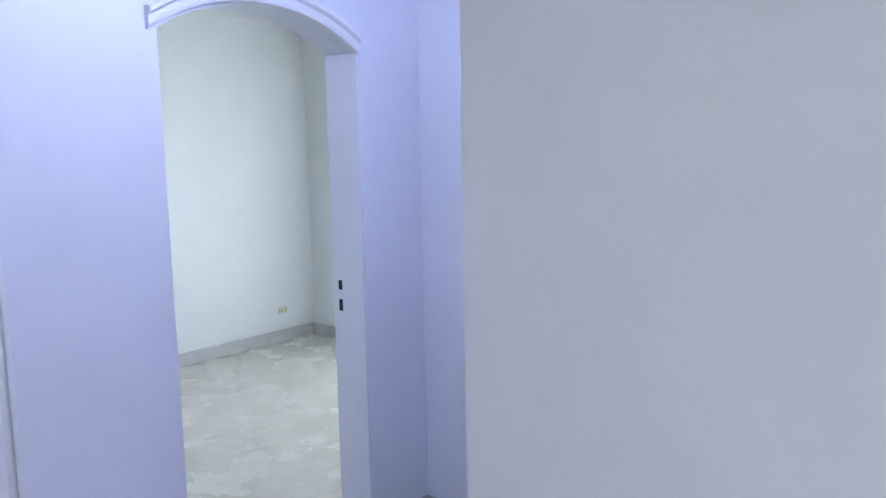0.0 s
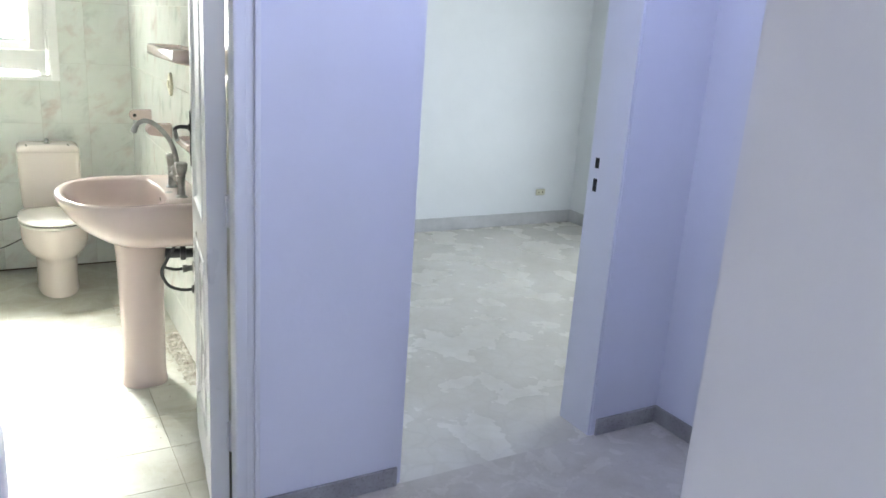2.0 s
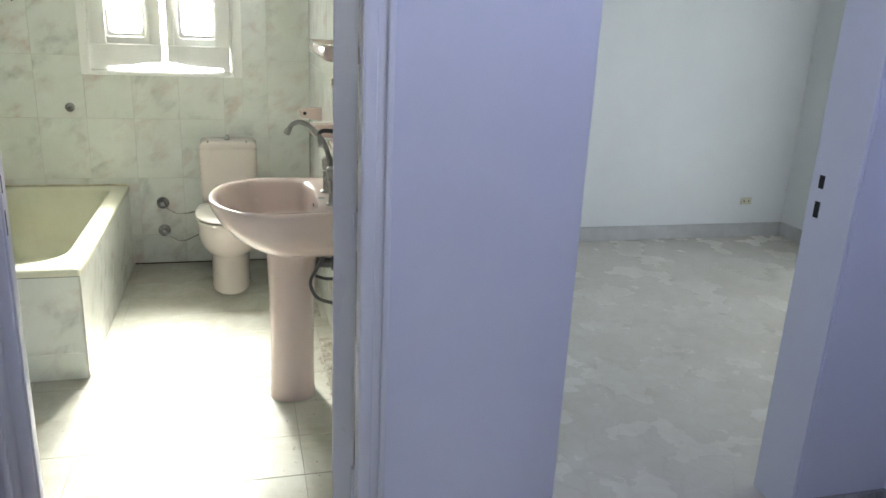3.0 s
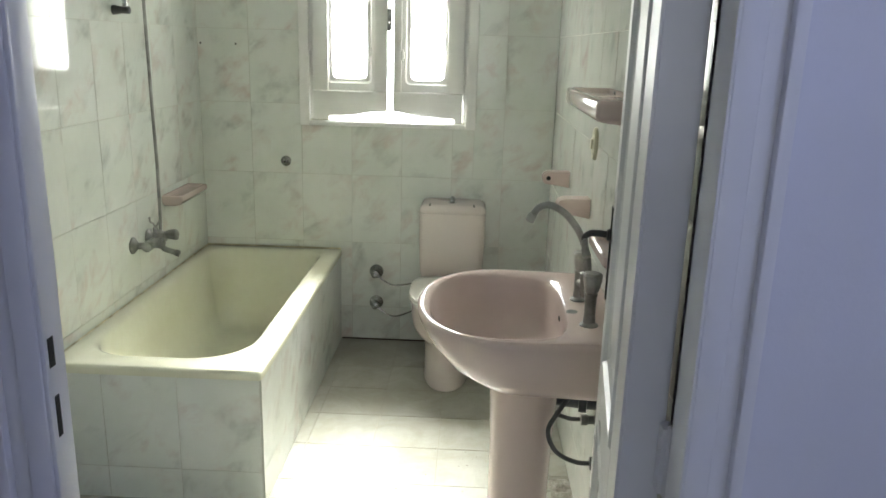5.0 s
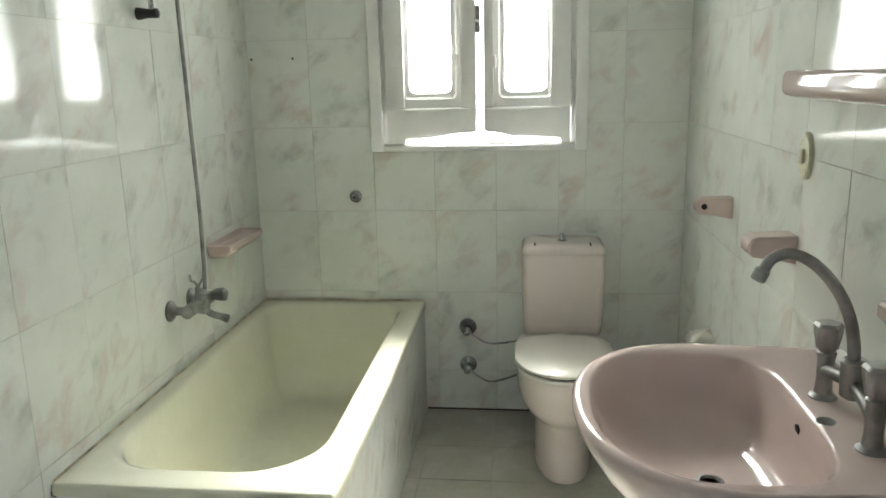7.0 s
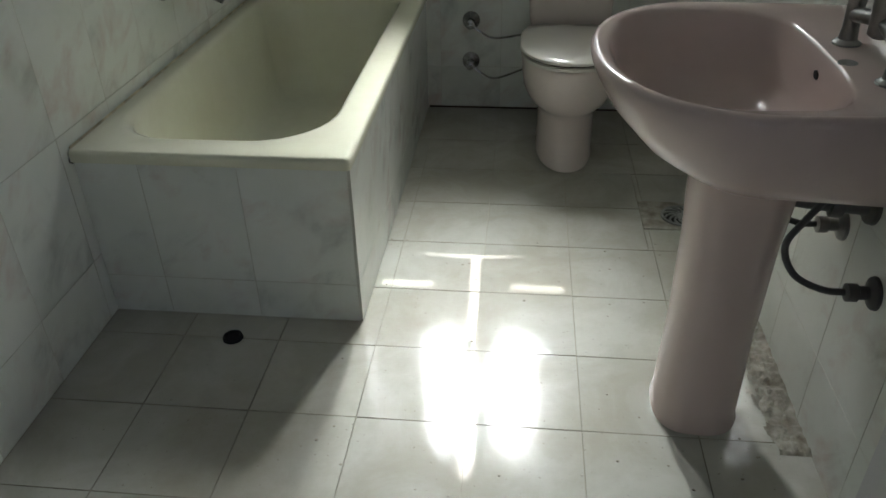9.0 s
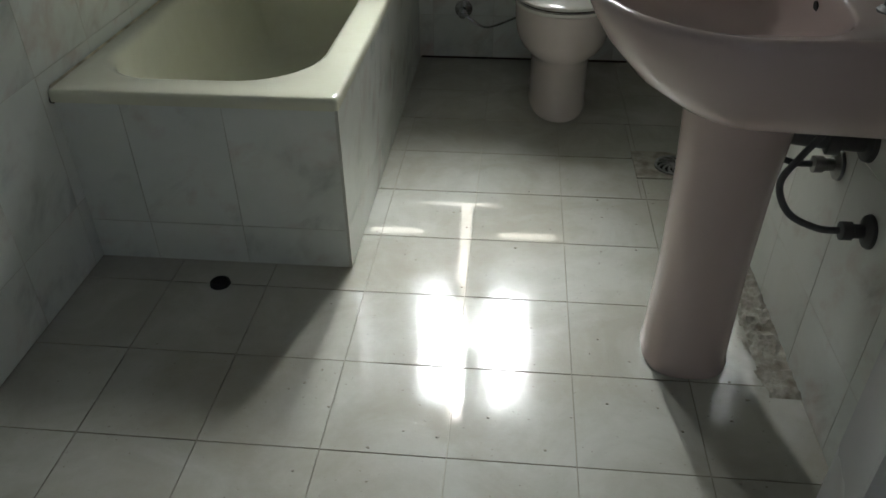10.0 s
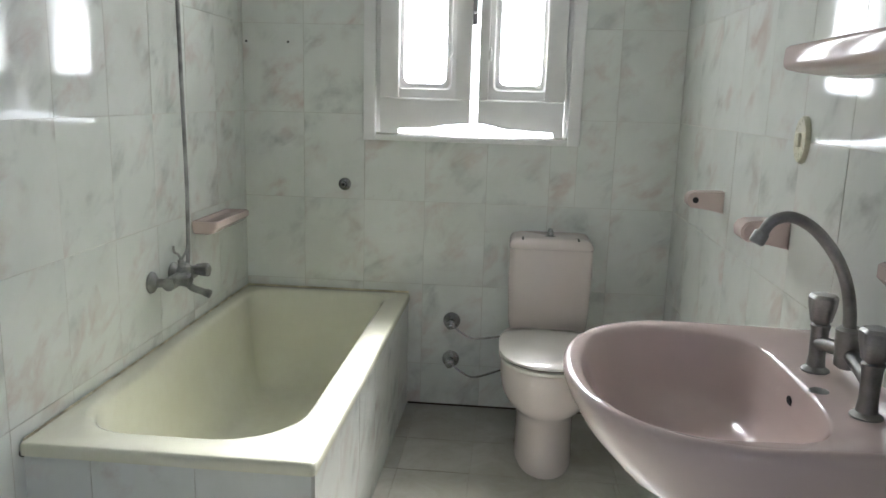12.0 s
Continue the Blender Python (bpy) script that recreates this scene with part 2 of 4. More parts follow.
M_WHITE_WALL = wall_paint("white_wall_paint", (0.76, 0.78, 0.78))
M_CORRIDOR = wall_paint("corridor_paint", (0.775, 0.755, 0.77))
M_CEILING = wall_paint("ceiling_paint", (0.80, 0.80, 0.80))
M_GLOSS = surface("white_gloss_paint", (0.74, 0.74, 0.77), 0.36, 0.03, 2.0, 0.05, 9, coat=0.04, tint=(0.72, 0.72, 0.75), even=True)
M_DOOR = surface("door_gloss_paint", (0.74, 0.74, 0.75), 0.28, 0.03, 2.0, 0.08, 9, coat=0.06, tint=(0.69, 0.69, 0.71), even=True)
M_WINDOW_PAINT = surface("window_paint", (0.90, 0.90, 0.885), 0.3, 0.03, 4.0, 0.2, 60, tint=(0.86, 0.855, 0.83), even=True)
M_PALE_PINK = surface("pale_pink_ceramic", (0.74, 0.655, 0.61), 0.14, 0.02, 2.0, coat=0.2)
M_PINK = surface("pink_ceramic", (0.66, 0.535, 0.495), 0.09, 0.03, 2.0, coat=0.0)
M_SEAT = surface("seat_plastic", (0.72, 0.69, 0.63), 0.14, 0.03, 3.0, coat=0.3)
M_TUB = surface("ivory_enamel", (0.80, 0.80, 0.66), 0.12, 0.03, 2.2, coat=0.3, tint=(0.78, 0.765, 0.59))
M_CHROME = surface("dull_chrome", (0.58, 0.58, 0.57), 0.24, 0.2, 12.0, metal=1.0, tint=(0.25, 0.25, 0.24))
M_STEEL = surface("worn_steel", (0.36, 0.36, 0.345), 0.46, 0.25, 14.0, 0.2, metal=1.0)
M_DARK = surface("dark_metal", (0.03, 0.03, 0.03), 0.35, 0.2, 10.0)
M_HOLE = surface("dark_hole", (0.012, 0.011, 0.01), 0.8, 0.2, 30.0)
M_PLASTIC = surface("cream_plastic", (0.62, 0.60, 0.44), 0.3, 0.05, 8.0)
M_GREY_PIPE = surface("grey_pipe", (0.10, 0.10, 0.10), 0.45, 0.2, 12.0)
M_PALE_SKIRT = surface("pale_grey_skirting", (0.52, 0.52, 0.515), 0.35, 0.10, 7.0)
M_SKIRT = surface("grey_marble_skirting", (0.36, 0.35, 0.35), 0.3, 0.1, 9.0, tint=(0.31, 0.30, 0.30))
M_MORTAR = surface("rough_mortar", (0.46, 0.44, 0.38), 0.95, 0.15, 22.0, 0.9, 90, tint=(0.28, 0.25, 0.19))
M_GRIME = surface("brown_sealant", (0.62, 0.56, 0.38), 0.6, 0.3, 14.0, 0.5)
M_DARK_BROWN = surface("dark_brown", (0.07, 0.05, 0.035), 0.9, 0.3, 20.0, 0.5)


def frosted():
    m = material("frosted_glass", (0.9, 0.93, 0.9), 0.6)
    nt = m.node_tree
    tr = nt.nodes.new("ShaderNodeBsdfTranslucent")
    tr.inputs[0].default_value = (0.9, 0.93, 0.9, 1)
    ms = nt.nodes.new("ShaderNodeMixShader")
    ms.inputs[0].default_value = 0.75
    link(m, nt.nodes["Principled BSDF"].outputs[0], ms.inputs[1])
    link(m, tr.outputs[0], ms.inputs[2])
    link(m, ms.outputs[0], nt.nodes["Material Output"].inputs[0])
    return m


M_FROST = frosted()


def glow(name, colour, strength):
    m = material(name, colour, 0.9)
    b = m.node_tree.nodes["Principled BSDF"]
    b.inputs["Emission Color"].default_value = (*colour, 1)
    b.inputs["Emission Strength"].default_value = strength
    return m


M_HAZE = glow("bright_haze", (0.95, 1.0, 0.97), 4.2)

# ---- the setting ----
# bathroom x -0.725..1.0, y 2.33..5.05; lobby y 0.84..2.15; bedroom behind the arch; anteroom y < 0.72
TOP = 2.72
XL, XR, YB, YF = -0.725, 1.0, 5.05, 2.192
T = 0.0025  # tile thickness


def structure(name, boxes, mat, label, category):
    bm = bmesh.new()
    for lo, hi in boxes:
        box(bm, lo, hi)
    return tagged(part(name, bm, mat), label, category, kind="structure")


WX0, WX1, WZ0, WZ1 = -0.205, 0.592, 1.14, 2.24  # window opening
wall_north = structure("wall_north", [((XL - 0.12, YB + T, 0), (WX0, YB + 0.22, TOP)), ((WX1, YB + T, 0), (XR + 0.12, YB + 0.22, TOP)),
                                      ((WX0, YB + T, 0), (WX1, YB + 0.22, WZ0)), ((WX0, YB + T, WZ1), (WX1, YB + 0.22, TOP))],
                       M_GROUT, "bathroom window wall clad in veined glazed tiles", "wall")
wall_west = structure("wall_west", [((XL - 0.12, YF, 0), (XL - T, YB + T, TOP))], M_GROUT, "bathroom wall clad in veined glazed tiles beside the tub", "wall")
wall_east = structure("wall_east", [((XR + T, YF, 0), (XR + 0.13, YB + T, TOP))], M_GROUT, "bathroom wall clad in veined glazed tiles behind the basin", "wall")
floor_bath = structure("floor_bathroom", [((XL - 0.12, 2.15, -0.1), (XR + 0.13, YB + 0.22, -0.004))], M_FLOOR_GROUT, "bathroom floor of pale square tiles with dark joints", "floor")
ceiling_bath = structure("ceiling_bathroom", [((XL - 0.12, YF - 0.04, TOP), (XR + 0.13, YB + 0.22, TOP + 0.1))], M_CEILING, "plain white bathroom ceiling", "ceiling")

structure("backdrop", [((-45, 60, -30), (45, 60.1, 26))], M_HAZE, "bright hazy sky outside the bathroom window", "sky")

# wall between lobby and bathroom / bedroom, with the bathroom doorway and the arched doorway
YH, YH2 = 2.15, 2.33
BX0, BX1, BZ = 0.085, 0.905, 2.075
AX0, AX1, ASPRING, AAPEX = 1.43, 2.29, 2.02, 2.145


def arch_z(x, lo=ASPRING, hi=AAPEX, x0=AX0, x1=AX1):
    c, rise = (x1 - x0) / 2, hi - lo
    r = (c * c + rise * rise) / (2 * rise)
    d = x - (x0 + x1) / 2
    return hi - r + math.sqrt(max(0, r * r - d * d))


def door_arch(x, rise=0.0):
    """Soffit of the bathroom door frame, a flat round arch."""
    d = min(abs(x - 0.4865), 0.46)
    return 1.30 + math.sqrt(0.80 ** 2 - d * d) + rise


bm = bmesh.new()
box(bm, (XL - 0.12, YH, 0), (BX0, YF, TOP))
bz = [BX0 + (BX1 - BX0) * i / 24 for i in range(25)]
loft(bm, [[Vector((x, YH, TOP)), Vector((x, YH, door_arch(x, 0.03))), Vector((x, YF, door_arch(x, 0.03))), Vector((x, YF, TOP))] for x in bz], True, True)
box(bm, (BX1, YH, 0), (AX0, YF, TOP))
box(bm, (1.13, YF, 0), (AX0, YH2, TOP))
# unseen nib added behind the door leaf to keep the hinge gap dark
box(bm, (BX1, YF, 0), (XR, 2.33, TOP))
box(bm, (AX1, YH, 0), (4.6, YH2, TOP))
N = 24
xs = [AX0 + (AX1 - AX0) * i / N for i in range(N + 1)]
loft(bm, [[Vector((x, YH, TOP)), Vector((x, YH, arch_z(x))), Vector((x, YH2, arch_z(x))), Vector((x, YH2, TOP))] for x in xs], True, True)
tagged(part("wall_lobby", bm, M_LILAC), "pale lilac painted lobby wall with a doorway and an arch", "wall", kind="structure")

wall_south = structure("wall_south", [((XL, YF + 0.0005, 0), (0.02, YF + 0.006, TOP)), ((0.02, YF + 0.0005, 2.16), (0.93, YF + 0.006, TOP))], M_GROUT, "bathroom wall clad in veined glazed tiles beside the door", "wall")
structure("wall_lobby_end", [((2.64, 0.67, 0), (2.76, YH, TOP))], M_LILAC, "pale lilac painted end wall of the lobby", "wall")
structure("wall_lobby_west", [((-0.72, 0.84, 0), (-0.60, YH, TOP))], M_LILAC, "pale lilac painted side wall of the lobby", "wall")
structure("wall_anteroom_door_side", [((-1.62, 0.72, 0), (0.255, 0.84, TOP))], M_WHITE_WALL, "white painted wall beside the lobby opening", "wall")
bm = bmesh.new()
box(bm, (1.19, -3.0, 0), (1.31, 0.79, TOP))
bmesh.ops.bevel(bm, geom=[e for e in bm.edges if abs(e.verts[0].co.x - 1.19) < 1e-4 and abs(e.verts[1].co.x - 1.19) < 1e-4 and e.verts[0].co.y > 0.7 and e.verts[1].co.y > 0.7], offset=0.022, segments=5, affect="EDGES")
tagged(part("wall_corridor", bm, M_CORRIDOR, smooth=True), "off-white painted wall with a rounded corner", "wall", kind="structure")
structure("wall_lobby_south", [((1.31, 0.67, 0), (2.64, 0.79, TOP))], M_LILAC, "pale lilac painted wall of the lobby alcove", "wall")
# the openings in these two unseen walls are added for the fill lamps
structure("wall_anteroom_west", [((-1.62, -3.0, 0), (-1.5, -1.75, TOP)), ((-1.62, -0.25, 0), (-1.5, 0.72, TOP)), ((-1.62, -1.75, 0), (-1.5, -0.25, 0.8)), ((-1.62, -1.75, 2.2), (-1.5, -0.25, TOP))],
          M_WHITE_WALL, "white painted anteroom wall, unseen, with an opening added for a fill lamp", "wall")
structure("wall_anteroom_south", [((-1.62, -3.12, 0), (-0.1, -3.0, TOP)), ((1.0, -3.12, 0), (1.31, -3.0, TOP)), ((-0.1, -3.12, 0), (1.0, -3.0, 0.8)), ((-0.1, -3.12, 2.2), (1.0, -3.0, TOP))],
          M_WHITE_WALL, "white painted anteroom wall, unseen, with an opening added for a fill lamp", "wall")
structure("wall_bedroom_north", [((1.13, 5.22, 0), (4.72, 5.34, TOP))], M_WHITE_WALL, "plain white painted bedroom wall", "wall")
# the tall opening is assumed, placed to suit the glow on the north wall
structure("wall_bedroom_east", [((4.6, YH, 0), (4.72, 2.7, TOP)), ((4.6, 3.8, 0), (4.72, 5.22, TOP)), ((4.6, 2.7, 2.3), (4.72, 3.8, TOP)), ((4.6, 2.7, 0), (4.72, 3.8, 0.3))],
          M_WHITE_WALL, "white painted bedroom wall with a tall assumed opening, out of view", "wall")
structure("wall_bedroom_west", [((1.131, YH2, 0), (1.16, 5.22, TOP))], M_WHITE_WALL, "plain white painted bedroom side wall", "wall")
structure("floor_bedroom", [((1.131, 2.149, -0.1), (4.6, 5.22, 0.0))], M_CRAZED, "cream marble-look bedroom floor with flaky pattern", "floor")
structure("floor_lobby", [((-1.5, -3.0, -0.1), (1.19, 0.84, 0.0)), ((-0.6, 0.84, -0.1), (2.64, 2.149, 0.0)), ((1.19, 0.79, -0.1), (2.64, 0.84, 0.0))], M_LOBBY_FLOOR, "dull grey lobby floor", "floor")
structure("ceiling_lobby", [((-1.62, -3.12, TOP), (2.76, YH, TOP + 0.1))], M_CEILING, "plain white lobby ceiling", "ceiling")
structure("ceiling_bedroom", [((1.131, YH2, TOP), (4.72, 5.34, TOP + 0.1))], M_CEILING, "plain white bedroom ceiling", "ceiling")
structure("threshold", [((BX0, 2.152, -0.02), (BX1, 2.24, 0.004))], M_SKIRT, "grey marble threshold strip in the bathroom doorway", "threshold")


def skirting(name, lo, hi, mat=None):
    bm = bmesh.new()
    box(bm, lo, hi, 0.002, 1)
    return tagged(part(name, bm, mat or M_SKIRT), "low grey marble skirting", "skirting", kind="structure")


SK = 0.072
skirting("baseboard_lobby_arch", (AX1 + 0.02, YH - 0.012, 0), (2.627, YH - 0.001, SK))
skirting("baseboard_lobby_end", (2.628, 0.79, 0), (2.639, YH - 0.001, SK))
skirting("baseboard_lobby_pier", (0.935, YH - 0.012, 0), (AX0 - 0.01, YH - 0.001, SK))
skirting("baseboard_bedroom_north", (1.165, 5.206, 0), (4.588, 5.219, 0.105), M_PALE_SKIRT)
skirting("baseboard_bedroom_east", (4.588, 3.8, 0), (4.599, 5.219, 0.105), M_PALE_SKIRT)


# ---- door frames and mouldings ----
def door_frame():
    f = empty("door_frame", (0.5, YH, 0), "white gloss painted wooden door frame in the bathroom doorway", "door frame")
    y0, y1 = 2.132, 2.186
    for x0, x1, nm in ((0.085, 0.121, "jamb"), (0.866, 0.900, "jamb")):
        bm = bmesh.new()
        if x0 < 0.5:
            box(bm, (x0, y0, 0), (0.109, y1, door_arch(0.1, 0.01)), 0.003)
            box(bm, (0.108, y0 + 0.0005, 0), (0.1145, 2.1385, door_arch(0.11, 0.01)), 0.002)
        else:
            box(bm, (x0, y0, 0), (x1, y1 + 0.005, door_arch((x0 + x1) / 2, 0.01)), 0.003)
        j = part(nm, bm, M_GLOSS, f, smooth=True)
        if x0 < 0.5:
            for z, h in ((1.114, 0.038), (1.021, 0.055)):
                bm = bmesh.new()
                box(bm, (0.1085, 2.149 + 0.003 * (h > 0.05), z), (0.1096, 2.162, z + h), 0.0004, 1)
                part("strike_hole", bm, M_HOLE, j, "dark lock hole cut in the jamb")
    bm = bmesh.new()
    hx = [0.085 + 0.815 * i / 28 for i in range(29)]
    loft(bm, [[Vector((x, y0, door_arch(x))), Vector((x, y1, door_arch(x))), Vector((x, y1, door_arch(x, 0.035))), Vector((x, y0, door_arch(x, 0.035)))] for x in hx], True, True)
    part("head", bm, M_GLOSS, f, smooth=True)
    # moulded casing, three steps
    steps = ((0.0, 0.030, 0.020), (0.028, 0.026, 0.014), (0.052, 0.016, 0.026))
    for seg in "lr":
        bm = bmesh.new()
        for off, wid, out in steps:
            a, b = off, off + wid
            if seg == "r":
                box(bm, (0.869 + a, YH - out, 0), (0.869 + b, YH + 0.004, door_arch(0.869 + (a + b) / 2, 0.016 + b * 1.45)), 0.004)
            else:
                box(bm, (0.1085 - b, YH - out, 0), (0.1085 - a, YH + 0.004, door_arch(0.115 - (a + b) / 2, 0.016 + b * 1.45)), 0.004)
        part("casing", bm, M_GLOSS, f, smooth=True)
    bm = bmesh.new()
    for off, wid, out in steps:
        ax = [0.115 - off - wid + (0.743 + 2 * (off + wid)) * i / 32 for i in range(33)]
        lo, hi = 0.016 + off * 1.45, 0.016 + (off + wid) * 1.45
        loft(bm, [[Vector((x, YH + 0.003, door_arch(x, lo))), Vector((x, YH - out + 0.0005, door_arch(x, lo))), Vector((x, YH - out + 0.0005, door_arch(x, hi))), Vector((x, YH + 0.003, door_arch(x, hi)))] for x in ax], True, True)
    part("head_casing", bm, M_GLOSS, f)
    return f


door_frame()


def arch_trim():
    """Moulded band over the arch, two rolls, ending on short returns."""
    t = empty("arch_moulding", ((AX0 + AX1) / 2, YH, 2.03), "white moulded band curving over the arched doorway", "moulding")
    for nm, lo, out, wid in (("lower_roll", 0.0, 0.022, 0.040), ("upper_roll", 0.038, 0.036, 0.030)):
        bm = bmesh.new()
        rings = []
        n = 36
        x0, x1 = AX0 - 0.03, AX1 - 0.015
        for i in range(n + 1):
            x = x0 + (x1 - x0) * i / n
            z = arch_z(x, ASPRING - 0.005, AAPEX, x0 - 0.001, x1 + 0.001) + lo
            rings.append([Vector((x, YH + 0.003, z)), Vector((x, YH - out * 0.7, z + 0.001)), Vector((x, YH - out, z + wid * 0.3)), Vector((x, YH - out, z + wid * 0.7)),
                          Vector((x, YH - out * 0.7, z + wid)), Vector((x, YH + 0.003, z + wid))])
        loft(bm, rings, True, True)
        part(nm, bm, M_GLOSS, t, smooth=True)
    return t


arch_trim()


def arch_frame():
    f = empty("arch_frame", (AX1, 2.3, 0), "white painted jamb boards lining the arched doorway", "door frame")
    for x0, x1 in ((AX0 - 0.001, AX0 + 0.010), (AX1 - 0.010, AX1 + 0.001)):
        bm = bmesh.new()
        box(bm, (x0, YH + 0.004, 0), (x1, YH2 + 0.006, 2.02), 0.002)
        j = part("jamb", bm, M_LILAC, f)
        if x0 > 2:
            for z, h in ((1.065, 0.04), (0.975, 0.05)):
                bm = bmesh.new()
                box(bm, (x0 - 0.001, 2.282, z), (x0 + 0.001, 2.304, z + h), 0.0004, 1)
                part("strike_hole", bm, M_HOLE, j, "dark lock hole cut in the jamb")
    return f


arch_frame()

bm = bmesh.new()
box(bm, (0.2545, 0.722, 0), (0.2585, 0.838, 2.1))
box(bm, (0.2575, 0.713, 0), (0.317, 0.85, 2.1), 0.004)
tagged(part("opening_trim", bm, M_GLOSS, smooth=True), "white gloss painted upright board ending the wall", "door frame", kind="structure")


# ---- bathroom door ----
def bathroom_door():
    d = empty("bathroom_door", (0.84, 2.24, 0.01), "white gloss panelled wooden door standing open against the wall", "door")
    x0, x1, y0, y1, z0 = 0.814, 0.870, 2.238, 2.812, 0.012
    st = 0.125
    swing = Matrix.Rotation(radians(-7.5), 4, "Z")

    def hung(name, bm, mat, parent, label="", **kw):
        """A part of the leaf, swung about its hinge edge."""
        bmesh.ops.rotate(bm, cent=(x0, y0, 0), matrix=swing, verts=bm.verts[:])
        return part(name, bm, mat, parent, label, **kw)

    def top(y, drop=0.0):
        return door_arch(0.852 - (y - y0) * 0.731 / (y1 - y0), -0.006) - drop

    def slab(bm, ya, yb, za, zb, n=1):
        """A board whose head, where zb is a drop below the arch, follows the curve."""
        ys = [ya + (yb - ya) * i / n for i in range(n + 1)]
        up = [top(y, zb) if n > 1 else zb for y in ys]
        lo = [za(y) if callable(za) else za for y in ys]
        return loft(bm, [[Vector((x0, y, a)), Vector((x1, y, a)), Vector((x1, y, b)), Vector((x0, y, b))] for y, a, b in zip(ys, lo, up)], True, True)
    for nm, ya, yb, za, zb, n in (("stile", y0, y0 + st, z0, 0.0, 6), ("stile", y1 - st, y1, z0, 0.0, 6), ("rail", y0 + st, y1 - st, z0, z0 + 0.19, 1), ("rail", y0 + st, y1 - st, 0.80, 0.92, 1),
                                  ("rail", y0 + st, y1 - st, lambda y: top(y, 0.11), 0.0, 10)):
        bm = bmesh.new()
        slab(bm, ya, yb, za, zb, n)
        if nm == "stile":
            bmesh.ops.bevel(bm, geom=[e for e in bm.edges if abs(e.verts[0].co.z - e.verts[1].co.z) > 0.5], offset=0.004, segments=2, affect="EDGES")
        bmesh.ops.recalc_face_normals(bm, faces=bm.faces[:])
        hung(nm, bm, M_DOOR, d, smooth=True, angle=30)
    for za, arched in ((z0 + 0.19, False), (0.92, True)):
        ya, yb = y0 + st, y1 - st
        bm = bmesh.new()
        rings = []
        for inset, dx in ((0.0, 0.0), (0.004, -0.004), (0.012, -0.004), (0.018, 0.004), (0.030, 0.010), (0.050, 0.010), (0.075, 0.004), (0.085, 0.003)):
            a, b = ya + inset, yb - inset
            ys = [b + (a - b) * i / 8 for i in range(9)]
            rings.append([Vector((x0 + dx, a, za + inset)), Vector((x0 + dx, b, za + inset))] + [Vector((x0 + dx, y, (top(y, 0.11) if arched else 0.80) - inset)) for y in ys])
        loft(bm, rings, False, True)
        box(bm, (x0 + 0.020, ya, za), (x1 - 0.006, yb, 1.93 if arched else 0.80))
        hung("panel", bm, M_DOOR, d, smooth=True, angle=25)
    # long plate on the free edge, with the lever turning back along the leaf
    bm = bmesh.new()
    box(bm, (x0 - 0.0035, 2.788, 1.018), (x0 - 0.0005, 2.811, 1.206), 0.001, 2)
    plate = hung("handle_plate", bm, M_DARK, d, "dark metal handle plate", smooth=True)
    bm = bmesh.new()
    turned(bm, (x0 - 0.003, 2.797, 1.150), (-1, 0, 0), [(0, 0.013), (0.005, 0.012), (0.007, 0.009)], 18)
    tube(bm, [(x0 - 0.006, 2.797, 1.150), (x0 - 0.028, 2.797, 1.152), (x0 - 0.042, 2.795, 1.151), (x0 - 0.052, 2.786, 1.145), (x0 - 0.051, 2.775, 1.136)], 0.0072, 12, 6, 0.006)
    lever = hung("lever", bm, M_DARK, plate, "black curved door lever", smooth=True)
    bm = bmesh.new()
    tube(bm, [(x0 - 0.0515, 2.780, 1.141), (x0 - 0.050, 2.765, 1.124), (x0 - 0.046, 2.755, 1.112)], 0.0062, 12, 6, 0.008)
    hung("lever_tip", bm, M_STEEL, lever, "worn grey lever tip", smooth=True)
    bm = bmesh.new()
    turned(bm, (x0 - 0.003, 2.797, 1.065), (-1, 0, 0), [(0, 0.007), (0.0012, 0.006), (0.0012, 0.0008)], 12)
    hung("keyhole", bm, M_HOLE, plate, "black keyhole")
    for z in (0.22, 0.94, 1.82):
        bm = bmesh.new()
        turned(bm, (0.876, 2.214, z), (0, 0, 1), [(0, 0.005), (0.002, 0.008), (0.098, 0.008), (0.1, 0.005)], 12)
        box(bm, (0.862, 2.212, z + 0.004), (0.876, 2.2375, z + 0.096))
        part("hinge", bm, M_GLOSS, d, smooth=True)
    return d


bathroom_door()


